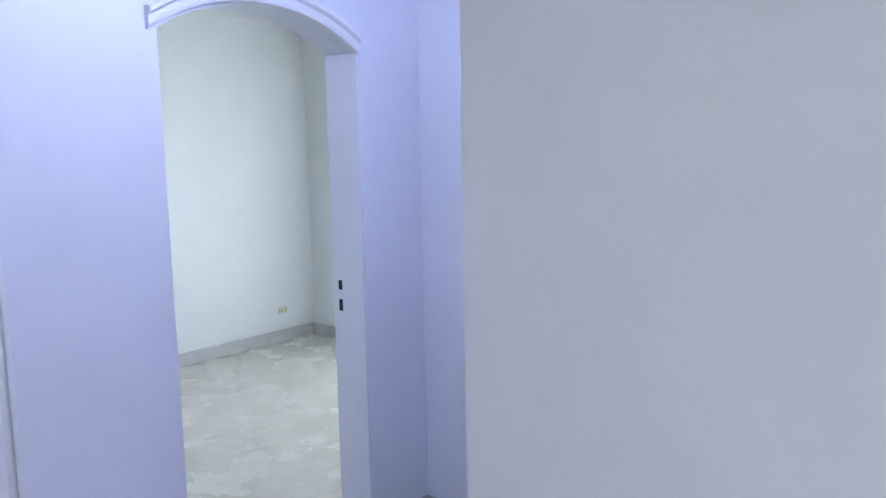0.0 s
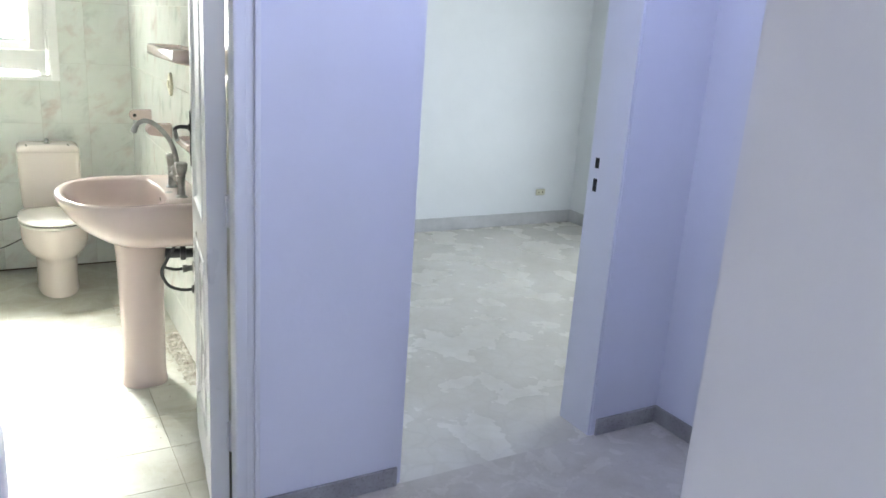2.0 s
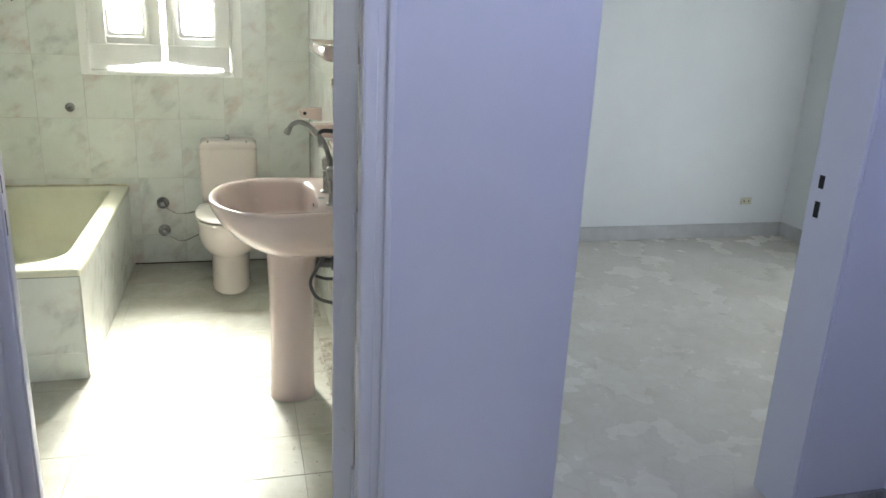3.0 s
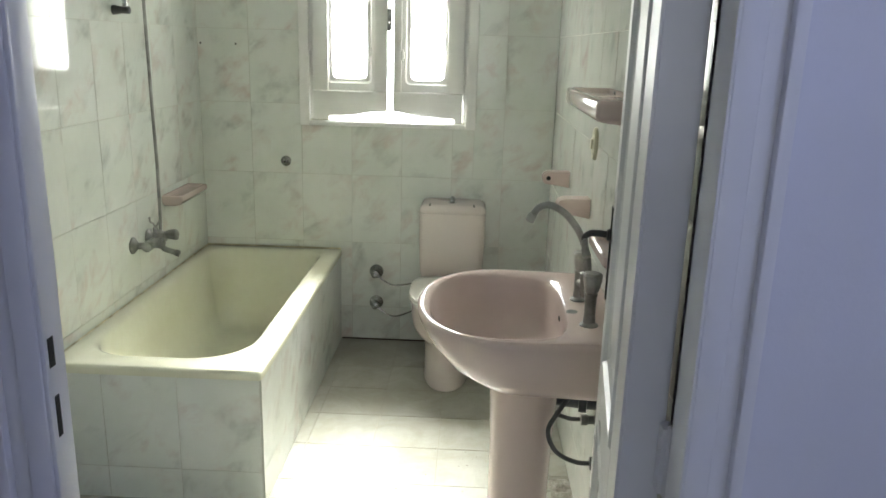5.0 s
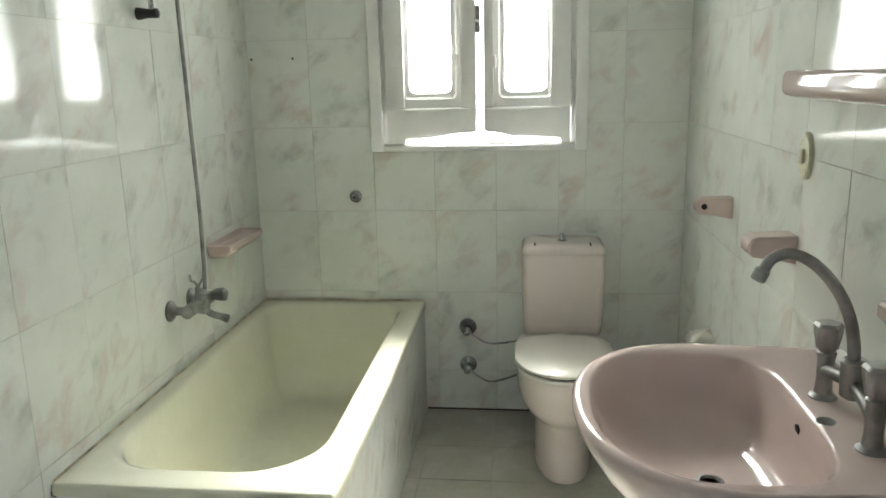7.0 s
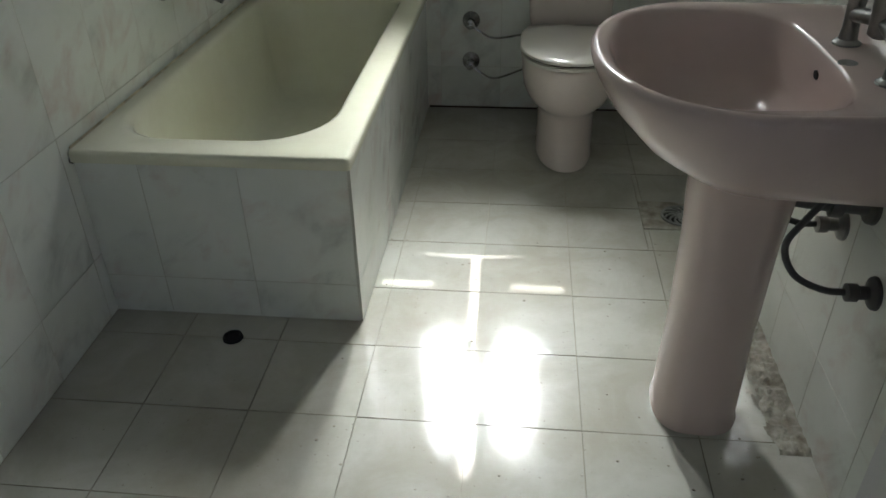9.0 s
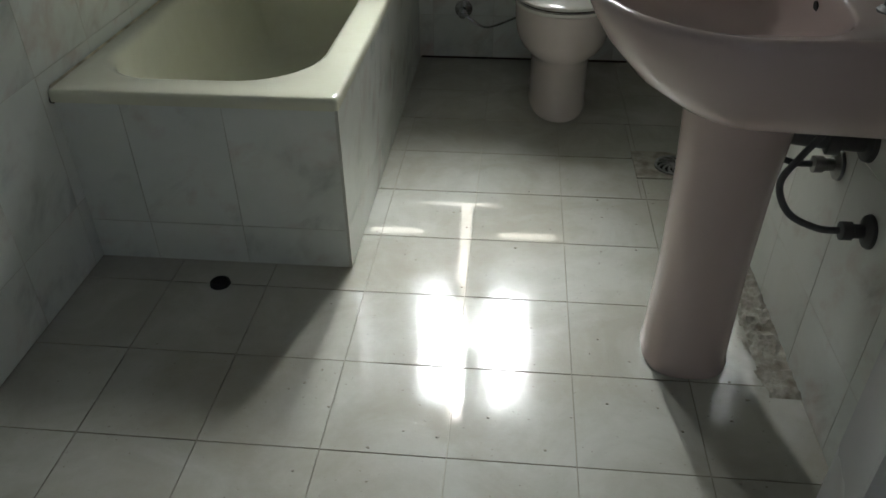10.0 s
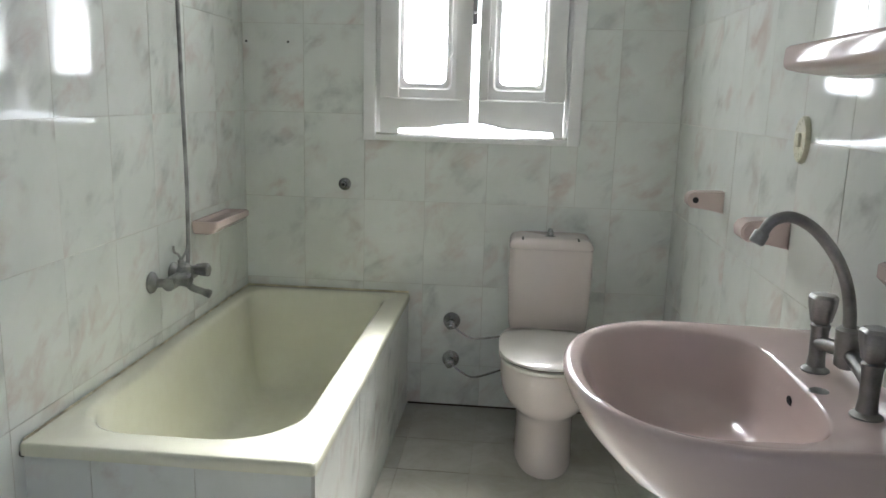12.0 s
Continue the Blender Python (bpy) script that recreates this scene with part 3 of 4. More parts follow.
# ---- bathroom window ----
def window():
    w = empty("window_1", (0.19, YB, 1.14), "white painted double casement window with frosted panes", "window", kind="structure")
    # casing round the opening
    for lo, hi in (((-0.232, YB - 0.022, 1.110), (-0.185, YB + 0.01, 2.27)), ((0.572, YB - 0.022, 1.110), (0.620, YB + 0.01, 2.27)),
                   ((-0.185, YB - 0.0215, 1.110), (0.572, YB + 0.01, 1.133)), ((-0.185, YB - 0.0215, 2.222), (0.572, YB + 0.01, 2.27))):
        bm = bmesh.new()
        box(bm, lo, hi, 0.004)
        part("casing", bm, M_WINDOW_PAINT, w, smooth=True)
    bm = bmesh.new()
    box(bm, (-0.204, YB + 0.0105, 1.118), (0.591, YB + 0.26, 1.133), 0.003)
    part("window_sill", bm, M_WINDOW_PAINT, w, smooth=True)
    bm = bmesh.new()
    box(bm, (-0.095, YB - 0.030, 1.116), (0.522, YB - 0.0218, 1.134), 0.003)
    part("sill_lip", bm, M_WINDOW_PAINT, w, smooth=True)
    for x0, x1 in ((-0.204, -0.170), (0.556, 0.591)):
        bm = bmesh.new()
        box(bm, (x0, YB + 0.011, 1.1385), (x1, YB + 0.12, 2.239), 0.003)
        box(bm, (min(x0 + 0.02, 0.538), YB + 0.056, 1.1385), (max(x1 - 0.02, -0.152), YB + 0.118, 2.239), 0.002)
        part("window_frame", bm, M_WINDOW_PAINT, w, smooth=True)
    bm = bmesh.new()
    box(bm, (-0.170, YB + 0.011, 2.19), (0.556, YB + 0.12, 2.239), 0.003)
    part("window_frame", bm, M_WINDOW_PAINT, w, smooth=True)
    yi, yo = YB + 0.012, YB + 0.052
    for x0, x1, g0, g1, side in ((-0.168, 0.189, -0.078, 0.090, "l"), (0.220, 0.554, 0.299, 0.462, "r")):
        zb, zt = 1.277, 2.185
        bm = bmesh.new()
        # flat leaf with a round-cornered light cut out of it
        def loop(a, b, c, d, r, y):
            return [Vector((p.x, y, p.y)) for p in rounded_rect(a, b, c, d, (r,) * 4, 0, 6)]
        first = loop(x0, x1, zb, zt, 0.001, yo)
        loft(bm, [first, loop(x0, x1, zb, zt, 0.001, yi), loop(g0 - 0.022, g1 + 0.022, 1.313, 2.122, 0.020, yi), loop(g0 - 0.016, g1 + 0.016, 1.319, 2.116, 0.024, yi + 0.010),
                  loop(g0, g1, 1.335, 2.10, 0.028, yi + 0.012), loop(g0, g1, 1.335, 2.10, 0.028, yo), loop(x0, x1, zb, zt, 0.001, yo)])
        leaf = part("sash", bm, M_WINDOW_PAINT, w, smooth=True, angle=25)
        # weather board below, sagging a little towards its hinges
        low = ((x0, 1.1395), (-0.096, 1.1395), (-0.092, 1.158), (0.03, 1.164), (0.10, 1.178), (x1, 1.183)) if side == "l" else ((x0, 1.186), (0.25, 1.184), (0.33, 1.166), (0.515, 1.158), (0.52, 1.1395), (x1, 1.1395))
        bm = bmesh.new()
        loft(bm, [[Vector((x, yi - 0.022, z)), Vector((x, yi - 0.010, z)), Vector((x, yi - 0.0005, 1.279)), Vector((x, yi - 0.019, 1.277)), Vector((x, yi - 0.022, 1.273))] for x, z in low], True, True)
        part("bottom_rail", bm, M_WINDOW_PAINT, leaf)
        for sx0, sx1 in ((x0, -0.095), (0.130, x1)) if side == "l" else ((x0, 0.257), (0.478, x1)):
            bm = bmesh.new()
            box(bm, (sx0, yi - 0.0205, 1.2785), (sx1, yi + 0.001, zt), 0.003)
            part("stile", bm, M_WINDOW_PAINT, leaf, smooth=True)
        # frosted sheet set behind the daylight lamps; its edges let thin sun streaks past
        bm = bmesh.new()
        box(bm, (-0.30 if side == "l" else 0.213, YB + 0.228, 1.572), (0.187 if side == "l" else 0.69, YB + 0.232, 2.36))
        part("pane", bm, M_FROST, leaf, "frosted glass sheet set outside the sash to screen the sun")
    for hz in (1.285, 1.98):
            bm = bmesh.new()
            hx = x0 - 0.004 if side == "l" else x1 + 0.004
            turned(bm, (hx, yi - 0.022, hz), (0, 0, 1), [(0, 0.003), (0.002, 0.005), (0.098, 0.005), (0.1, 0.003)], 10)
            part("hinge", bm, M_WINDOW_PAINT, leaf, smooth=True)
    for bx, bz in ((0.106, 1.470), (0.262, 1.455)):
        bm = bmesh.new()
        turned(bm, (bx, yi - 0.020, bz - 0.03), (0, 0, 1), [(0, 0.003), (0.002, 0.005), (0.05, 0.005), (0.052, 0.003)], 10)
        box(bm, (bx - 0.009, yi - 0.021, bz - 0.022), (bx + 0.009, yi + 0.001, bz + 0.012), 0.002)
        part("bolt", bm, M_WINDOW_PAINT, w, "small painted window bolt", smooth=True)
    bm = bmesh.new()
    box(bm, (0.190, yi - 0.030, 1.56), (0.208, yi - 0.010, 1.66), 0.003)
    turned(bm, (0.199, yi - 0.020, 1.60), (0, -1, 0), [(0, 0.009), (0.012, 0.009), (0.02, 0.006), (0.045, 0.006), (0.05, 0.003)], 12)
    part("latch", bm, M_STEEL, w, "worn metal window latch", smooth=True)
    return w


window()


# ---- bathtub ----
def bathtub():
    t = empty("bathtub", (-0.38, 4.29, 0), "ivory enamelled built-in bathtub with a stained bottom", "bathtub")
    x0, x1, y0, y1, zt = XL + 0.001, -0.034, 3.524, YB - 0.001, 0.487
    bm = bmesh.new()
    n = 10

    def ring(a, b, c, d, radii, z):
        return rounded_rect(x0 + a, x1 - b, y0 + c, y1 - d, radii, z, n)
    rings = [ring(0, 0.012, 0.012, 0, (0.01,) * 4, zt - 0.034), ring(0, 0, 0, 0, (0.012,) * 4, zt - 0.030), ring(0, 0, 0, 0, (0.012,) * 4, zt - 0.010),
             ring(0.002, 0.004, 0.004, 0.002, (0.012,) * 4, zt - 0.002), ring(0.008, 0.010, 0.010, 0.006, (0.015,) * 4, zt),
             ring(0.040, 0.076, 0.082, 0.058, (0.17, 0.20, 0.10, 0.10), zt + 0.001), ring(0.050, 0.086, 0.092, 0.066, (0.17, 0.20, 0.10, 0.10), zt - 0.004),
             ring(0.058, 0.094, 0.102, 0.074, (0.17, 0.20, 0.10, 0.10), zt - 0.018), ring(0.075, 0.108, 0.135, 0.090, (0.16, 0.18, 0.10, 0.10), zt - 0.15),
             ring(0.098, 0.126, 0.20, 0.112, (0.15, 0.15, 0.10, 0.10), zt - 0.30), ring(0.122, 0.146, 0.25, 0.135, (0.12, 0.12, 0.09, 0.09), zt - 0.355),
             ring(0.160, 0.180, 0.30, 0.175, (0.09, 0.09, 0.07, 0.07), zt - 0.375), ring(0.22, 0.24, 0.40, 0.25, (0.05,) * 4, zt - 0.380)]
    loft(bm, rings, False, True)
    part("shell", bm, M_TUB, t, smooth=True, angle=50)
    bm = bmesh.new()
    turned(bm, (-0.39, 4.06, zt - 0.381), (0, 0, 1), [(0, 0.032), (0.004, 0.030), (0.005, 0.022), (0.002, 0.018), (0.002, 0.001)], 20)
    part("drain", bm, M_STEEL, t, "dull metal tub drain", smooth=True)
    for lo, hi in (((XL + 0.001, 3.54, zt - 0.004), (XL + 0.008, YB - 0.008, zt + 0.004)), ((XL + 0.001, YB - 0.011, zt - 0.004), (-0.04, YB - 0.002, zt + 0.006))):
        bm = bmesh.new()
        box(bm, lo, hi, 0.004)
        part("sealant", bm, M_GRIME, t, "stained brown sealant bead")
    bm = bmesh.new()
    box(bm, (XL + 0.001, 3.5475, 0.0), (-0.0425, 3.60, zt - 0.036))
    box(bm, (-0.085, 3.60, 0.0), (-0.0425, YB - 0.002, zt - 0.036))
    # solid black strip painted in for the shadow gap below the rim
    gap = bmesh.new()
    box(gap, (XL + 0.002, 3.5432, zt - 0.0385), (-0.044, 3.548, zt - 0.0338))
    part("rim_shadow_strip", gap, M_HOLE, t, "black strip for the shadow gap under the rim")
    chip = bmesh.new()
    bmesh.ops.create_icosphere(chip, subdivisions=2, radius=0.008, matrix=Matrix.Translation((XL + 0.004, 3.535, zt - 0.030)))
    for v in chip.verts:
        v.co += Vector((0, 0, 0.005)) * noise.noise(v.co * 90)
    part("chipped_corner", chip, M_DARK_BROWN, t, "small dark chip at the rim corner")
    p = part("tub_panel", bm, M_GROUT, t, "tiled panel closing the tub")
    return t, p


tub, tub_panel = bathtub()


def soap_dish(y0, y1, z, x_wall, out, side, label):
    """Pink ceramic wall dish with a hollow top and a lip."""
    d = empty("soap_dish", (x_wall, (y0 + y1) / 2, z), label, "soap dish")
    s = 1 if side > 0 else -1
    bm = bmesh.new()
    n = 6

    def ring(o0, o1, iy, zz, r=0.012):
        a, b = sorted((x_wall + s * o0, x_wall + s * o1))
        return rounded_rect(a, b, y0 + iy, y1 - iy, (r,) * 4, zz, n)
    loft(bm, [ring(0.0, out * 0.62, 0.020, z), ring(0.0, out * 0.80, 0.008, z + 0.006), ring(0.0, out, 0.0, z + 0.026), ring(0.0, out, 0.0, z + 0.044), ring(0.003, out - 0.004, 0.004, z + 0.048),
              ring(0.012, out - 0.012, 0.012, z + 0.048), ring(0.018, out - 0.017, 0.018, z + 0.036), ring(0.03, out - 0.03, 0.03, z + 0.034)], True, True)
    part("dish", bm, M_PINK, d, smooth=True, angle=40)
    return d


soap_dish(4.50, 4.82, 0.795, XL, 0.095, 1, "pink ceramic soap dish set in the wall above the tub")
soap_dish(2.93, 3.15, 1.02, XR, 0.100, -1, "pink ceramic soap dish on the wall beside the basin")


def roll_holder():
    h = empty("paper_holder", (XR, 4.15, 1.0), "pair of pink ceramic toilet paper brackets, empty", "paper holder")
    for y0, y1 in ((4.335, 4.385), (3.775, 3.845)):
        bm = bmesh.new()
        prof = [(XR, 0.965), (XR - 0.05, 0.975), (XR - 0.095, 0.980), (XR - 0.106, 0.990), (XR - 0.108, 1.008), (XR - 0.100, 1.022), (XR - 0.085, 1.028), (XR, 1.030)]
        loft(bm, [[Vector((x, y0 + e, z)) for x, z in prof] for e in (0.0, y1 - y0)], True, True)
        bmesh.ops.bevel(bm, geom=[e for e in bm.edges if abs(e.verts[0].co.y - e.verts[1].co.y) < 1e-5], offset=0.004, segments=2, affect="EDGES")
        b = part("bracket", bm, M_PINK, h, smooth=True, angle=50)
        if y0 > 4.2:
            bm = bmesh.new()
            turned(bm, (XR - 0.084, y0 - 0.0015, 1.003), (0, 1, 0), [(0, 0.009), (0.003, 0.009)], 16)
            part("socket", bm, M_HOLE, b, "dark round socket for the roller")
    return h


roll_holder()


def shelf():
    s = empty("wall_shelf", (XR, 3.3, 1.37), "glossy pink ceramic wall shelf above the basin", "shelf")
    y0, y1 = 2.985, 3.555

    def ring(o, iy, z, r=0.012, back=0.0005):
        return rounded_rect(XR - o, XR - back, y0 + iy, y1 - iy, (r, 0.001, 0.001, r), z, 6)
    bm = bmesh.new()
    loft(bm, [ring(0.050, 0.05, 1.338), ring(0.112, 0.016, 1.348), ring(0.127, 0.004, 1.353), ring(0.131, 0.001, 1.359), ring(0.132, 0.0, 1.366), ring(0.131, 0.0, 1.388), ring(0.129, 0.002, 1.394), ring(0.124, 0.006, 1.397, 0.012, 0.004),
              ring(0.114, 0.016, 1.396, 0.012, 0.008), ring(0.108, 0.022, 1.388, 0.012, 0.012), ring(0.100, 0.030, 1.384, 0.012, 0.016)], True, True)
    part("tray", bm, M_PINK, s, smooth=True, angle=50)
    for yy in (y0 + 0.12, y1 - 0.12):
        bm = bmesh.new()
        turned(bm, (XR - 0.013, yy, 1.391), (-1, 0, 0), [(0, 0.005), (0.002, 0.0045), (0.003, 0.003)], 10)
        part("screw", bm, M_STEEL, s, smooth=True)
    return s


shelf()


def wall_switch():
    s = empty("wall_switch", (XR, 3.757, 1.214), "cream plastic oval wall switch plate", "switch")
    bm = bmesh.new()
    n = 28
    rings = []
    for o, k in ((0.0, 1.0), (0.006, 1.0), (0.011, 0.92), (0.012, 0.6)):
        rings.append([Vector((XR - o, 3.757 + 0.036 * k * math.cos(a), 1.214 + 0.052 * k * math.sin(a))) for a in [2 * math.pi * i / n for i in range(n)]])
    loft(bm, rings, True, True)
    part("plate", bm, M_PLASTIC, s, smooth=True)
    bm = bmesh.new()
    box(bm, (XR - 0.019, 3.745, 1.198), (XR - 0.011, 3.769, 1.230), 0.003)
    part("toggle", bm, M_PLASTIC, s, smooth=True)
    return s


wall_switch()


# ---- washbasin ----
def basin_ring(x_front, x_mid, x_back, half, cy, z, expo=2.25, n=20, m=6, back_half=None):
    """Outline of the basin: a round front and straight sides running back to the wall."""
    bh = half if back_half is None else back_half
    out = []
    for k in range(m):
        t = k / m
        out.append(Vector((x_back + (x_mid - x_back) * t, cy + bh + (half - bh) * t, z)))
    for k in range(2 * n + 1):
        a = math.pi / 2 + math.pi * k / (2 * n)
        c, s = math.cos(a), math.sin(a)
        out.append(Vector((x_mid - (x_mid - x_front) * abs(c) ** (2 / expo), cy + half * math.copysign(abs(s) ** (2 / expo), s), z)))
    for k in range(1, m + 1):
        t = k / m
        out.append(Vector((x_mid + (x_back - x_mid) * t, cy - half + (half - bh) * t, z)))
    return out


def washbasin():
    w = empty("washbasin", (0.78, 3.30, 0), "pink ceramic pedestal washbasin standing against the tiled wall", "washbasin")
    cy = 3.303
    bm = bmesh.new()
    R = basin_ring
    xb = XR - 0.001
    rings = [R(0.70, 0.80, xb, 0.13, cy, 0.618, back_half=0.13), R(0.66, 0.78, xb, 0.17, cy, 0.632, back_half=0.18), R(0.605, 0.76, xb, 0.235, cy, 0.665, back_half=0.255),
             R(0.548, 0.75, xb, 0.280, cy, 0.705, back_half=0.285), R(0.505, 0.745, xb, 0.301, cy, 0.755, back_half=0.292), R(0.482, 0.74, xb, 0.309, cy, 0.795, back_half=0.295),
             R(0.474, 0.74, xb, 0.312, cy, 0.815, back_half=0.297), R(0.474, 0.74, xb, 0.312, cy, 0.824, back_half=0.297), R(0.480, 0.74, xb, 0.307, cy, 0.831, back_half=0.292),
             R(0.490, 0.74, xb - 0.004, 0.298, cy, 0.832, back_half=0.284), R(0.497, 0.74, xb - 0.02, 0.291, cy, 0.829, back_half=0.277)]
    # bowl: round front, squarer back edge before the tap deck
    def bowl(xf, xm, xk, half, z, n=20, m=6):
        out = []
        angles = [math.pi / 2 * (k + 0.5) / (m + 0.5) for k in range(m)] + [math.pi / 2 + math.pi * k / (2 * n) for k in range(2 * n + 1)] + [1.5 * math.pi + math.pi / 2 * (k + 1) / (m + 0.5) for k in range(m)]
        for a in angles:
            c, sn = math.cos(a), math.sin(a)
            e = 2 / 2.3 if c < 0 else 2 / 4.2
            out.append(Vector((xm + ((xk - xm) if c > 0 else (xm - xf)) * math.copysign(abs(c) ** e, c), cy + half * math.copysign(abs(sn) ** (2 / 2.3 if c < 0 else 2 / 3.0), sn), z)))
        return out
    for xf, xm, xk, hf, z in ((0.503, 0.70, 0.876, 0.268, 0.826), (0.508, 0.70, 0.871, 0.263, 0.818), (0.518, 0.70, 0.866, 0.255, 0.80), (0.534, 0.70, 0.860, 0.242, 0.765),
                              (0.562, 0.70, 0.850, 0.217, 0.725), (0.602, 0.70, 0.828, 0.172, 0.697), (0.65, 0.71, 0.785, 0.105, 0.683), (0.69, 0.72, 0.75, 0.04, 0.678)):
        rings.append(bowl(xf, xm, xk, hf, z))
    loft(bm, rings, True, True)
    basin = part("basin", bm, M_PINK, w, smooth=True, angle=60)
    bm = bmesh.new()
    turned(bm, (0.72, cy, 0.677), (0, 0, 1), [(0, 0.026), (0.004, 0.025), (0.005, 0.018), (0.001, 0.015), (0.001, 0.001)], 20)
    part("plug_hole", bm, M_STEEL, basin, "dull steel drain ring", smooth=True)
    bm = bmesh.new()
    turned(bm, (0.8640, cy, 0.785), (-1, 0, -0.15), [(0, 0.010), (0.003, 0.010)], 16)
    part("overflow", bm, M_HOLE, basin, "dark overflow hole")
    # column
    bm = bmesh.new()
    rings = []
    for z, hx, hy, xo in ((0.0, 0.092, 0.098, 0.0), (0.012, 0.093, 0.099, 0.0), (0.03, 0.089, 0.095, 0.0), (0.25, 0.085, 0.092, 0.002), (0.45, 0.088, 0.096, 0.003), (0.58, 0.095, 0.106, 0.004), (0.64, 0.104, 0.118, 0.006)):
        ring = []
        for k in range(32):
            a = 2 * math.pi * k / 32
            c, s = math.cos(a), math.sin(a)
            e = 2 / 2.7
            ring.append(Vector((0.772 + xo + hx * math.copysign(abs(c) ** e, c), 3.302 + hy * math.copysign(abs(s) ** e, s), z)))
        rings.append(ring)
    loft(bm, rings, True, True)
    part("pedestal", bm, M_PINK, w, smooth=True, angle=60)
    return w


washbasin()


def tap():
    t = empty("basin_tap", (0.92, 3.25, 0.829), "dull chrome two-handle tap with a tall curved spout", "tap")
    for y in (3.352, 3.150):
        bm = bmesh.new()
        turned(bm, (0.918, y, 0.826), (0, 0, 1), [(0, 0.024), (0.004, 0.024), (0.010, 0.016), (0.03, 0.0138), (0.075, 0.0148), (0.085, 0.017), (0.09, 0.011)], 20)
        post = part("valve_post", bm, M_STEEL, t, smooth=True)
        bm = bmesh.new()
        n = 30
        rings = []
        for z, r in ((0.912, 0.011), (0.918, 0.017), (0.945, 0.0225), (0.960, 0.0235), (0.966, 0.019), (0.967, 0.006)):
            rings.append([Vector((0.918 + r * (1 + 0.10 * math.cos(5 * a)) * math.cos(a), y + r * (1 + 0.10 * math.cos(5 * a)) * math.sin(a), z)) for a in [2 * math.pi * i / n for i in range(n)]])
        loft(bm, rings, True, True)
        part("handle", bm, M_STEEL, post, "fluted metal tap handle", smooth=True)
    bm = bmesh.new()
    tube(bm, [(0.918, 3.345, 0.880), (0.922, 3.30, 0.888), (0.924, 3.251, 0.895), (0.922, 3.20, 0.888), (0.918, 3.157, 0.880)], 0.0125, 12, 5)
    turned(bm, (0.924, 3.251, 0.868), (0, 0, 1), [(0, 0.012), (0.005, 0.019), (0.04, 0.021), (0.065, 0.022), (0.07, 0.016)], 18)
    part("bridge", bm, M_STEEL, t, smooth=True)
    bm = bmesh.new()
    tube(bm, [(0.922, 3.251, 0.93), (0.918, 3.251, 0.97), (0.907, 3.251, 1.012), (0.885, 3.251, 1.055), (0.850, 3.251, 1.094), (0.812, 3.251, 1.113), (0.783, 3.251, 1.105), (0.768, 3.251, 1.082)], 0.0104, 14, 8, 0.0088)
    spout = part("spout", bm, M_STEEL, t, smooth=True)
    bm = bmesh.new()
    turned(bm, (0.770, 3.251, 1.088), (-0.45, 0, -1), [(0, 0.0100), (0.003, 0.0122), (0.020, 0.0122), (0.022, 0.0095), (0.018, 0.004)], 18)
    part("aerator", bm, M_STEEL, spout, smooth=True)
    bm = bmesh.new()
    turned(bm, (0.890, 3.252, 0.8245), (0, 0, 1), [(0, 0.018), (0.002, 0.017), (0.003, 0.006)], 18)
    part("hole_cover", bm, M_STEEL, t, "small dull metal cover plate", smooth=True)
    return t


tap()


def basin_plumbing():
    p = empty("basin_waste", (XR, 3.24, 0.55), "dark waste pipe and braided hoses behind the basin pedestal", "plumbing")
    bm = bmesh.new()
    tube(bm, [(0.80, 3.29, 0.60), (0.84, 3.275, 0.572), (0.90, 3.262, 0.565), (XR - 0.001, 3.245, 0.565)], 0.020, 14, 6)
    turned(bm, (0.925, 3.257, 0.565), (1, -0.15, 0), [(0, 0.020), (0.002, 0.030), (0.022, 0.030), (0.024, 0.020)], 18)
    turned(bm, (XR - 0.014, 3.247, 0.565), (1, 0, 0), [(0, 0.022), (0.004, 0.036), (0.013, 0.038)], 20)
    part("waste_pipe", bm, M_GREY_PIPE, p, smooth=True)
    for y, z, top in ((3.335, 0.47, 3.33), (3.145, 0.44, 3.17)):
        bm = bmesh.new()
        turned(bm, (XR - 0.001, y, z), (-1, 0, 0), [(0, 0.032), (0.006, 0.030), (0.012, 0.013), (0.03, 0.013), (0.032, 0.017), (0.05, 0.017), (0.052, 0.010)], 18)
        valve = part("angle_valve", bm, M_STEEL if z > 0.45 else M_GREY_PIPE, p, smooth=True)
        bm = bmesh.new()
        tube(bm, [(XR - 0.045, y, z), (XR - 0.09, y + 0.005, z), (XR - 0.14, y + 0.02, z + 0.02), (XR - 0.162, y + 0.035, z + 0.07), (XR - 0.14, y + 0.035, z + 0.125), (XR - 0.09, top, 0.66)], 0.0065, 10, 8)
        part("hose", bm, M_GREY_PIPE, valve, "dark braided supply hose", smooth=True)
    return p


basin_plumbing()


# ---- toilet ----
def egg(cx, y_front, y_back, half, z, n=32, flat=2.4):
    out = []
    ym = y_front + (y_back - y_front) * 0.52
    for k in range(n):
        a = 2 * math.pi * k / n
        c, s = math.cos(a), math.sin(a)
        e = 2 / (2.15 if s < 0 else 4.5)
        ry = (ym - y_front) if s < 0 else (y_back - ym)
        out.append(Vector((cx + half * math.copysign(abs(c) ** e, c), ym + ry * math.copysign(abs(s) ** e, s), z)))
    return out


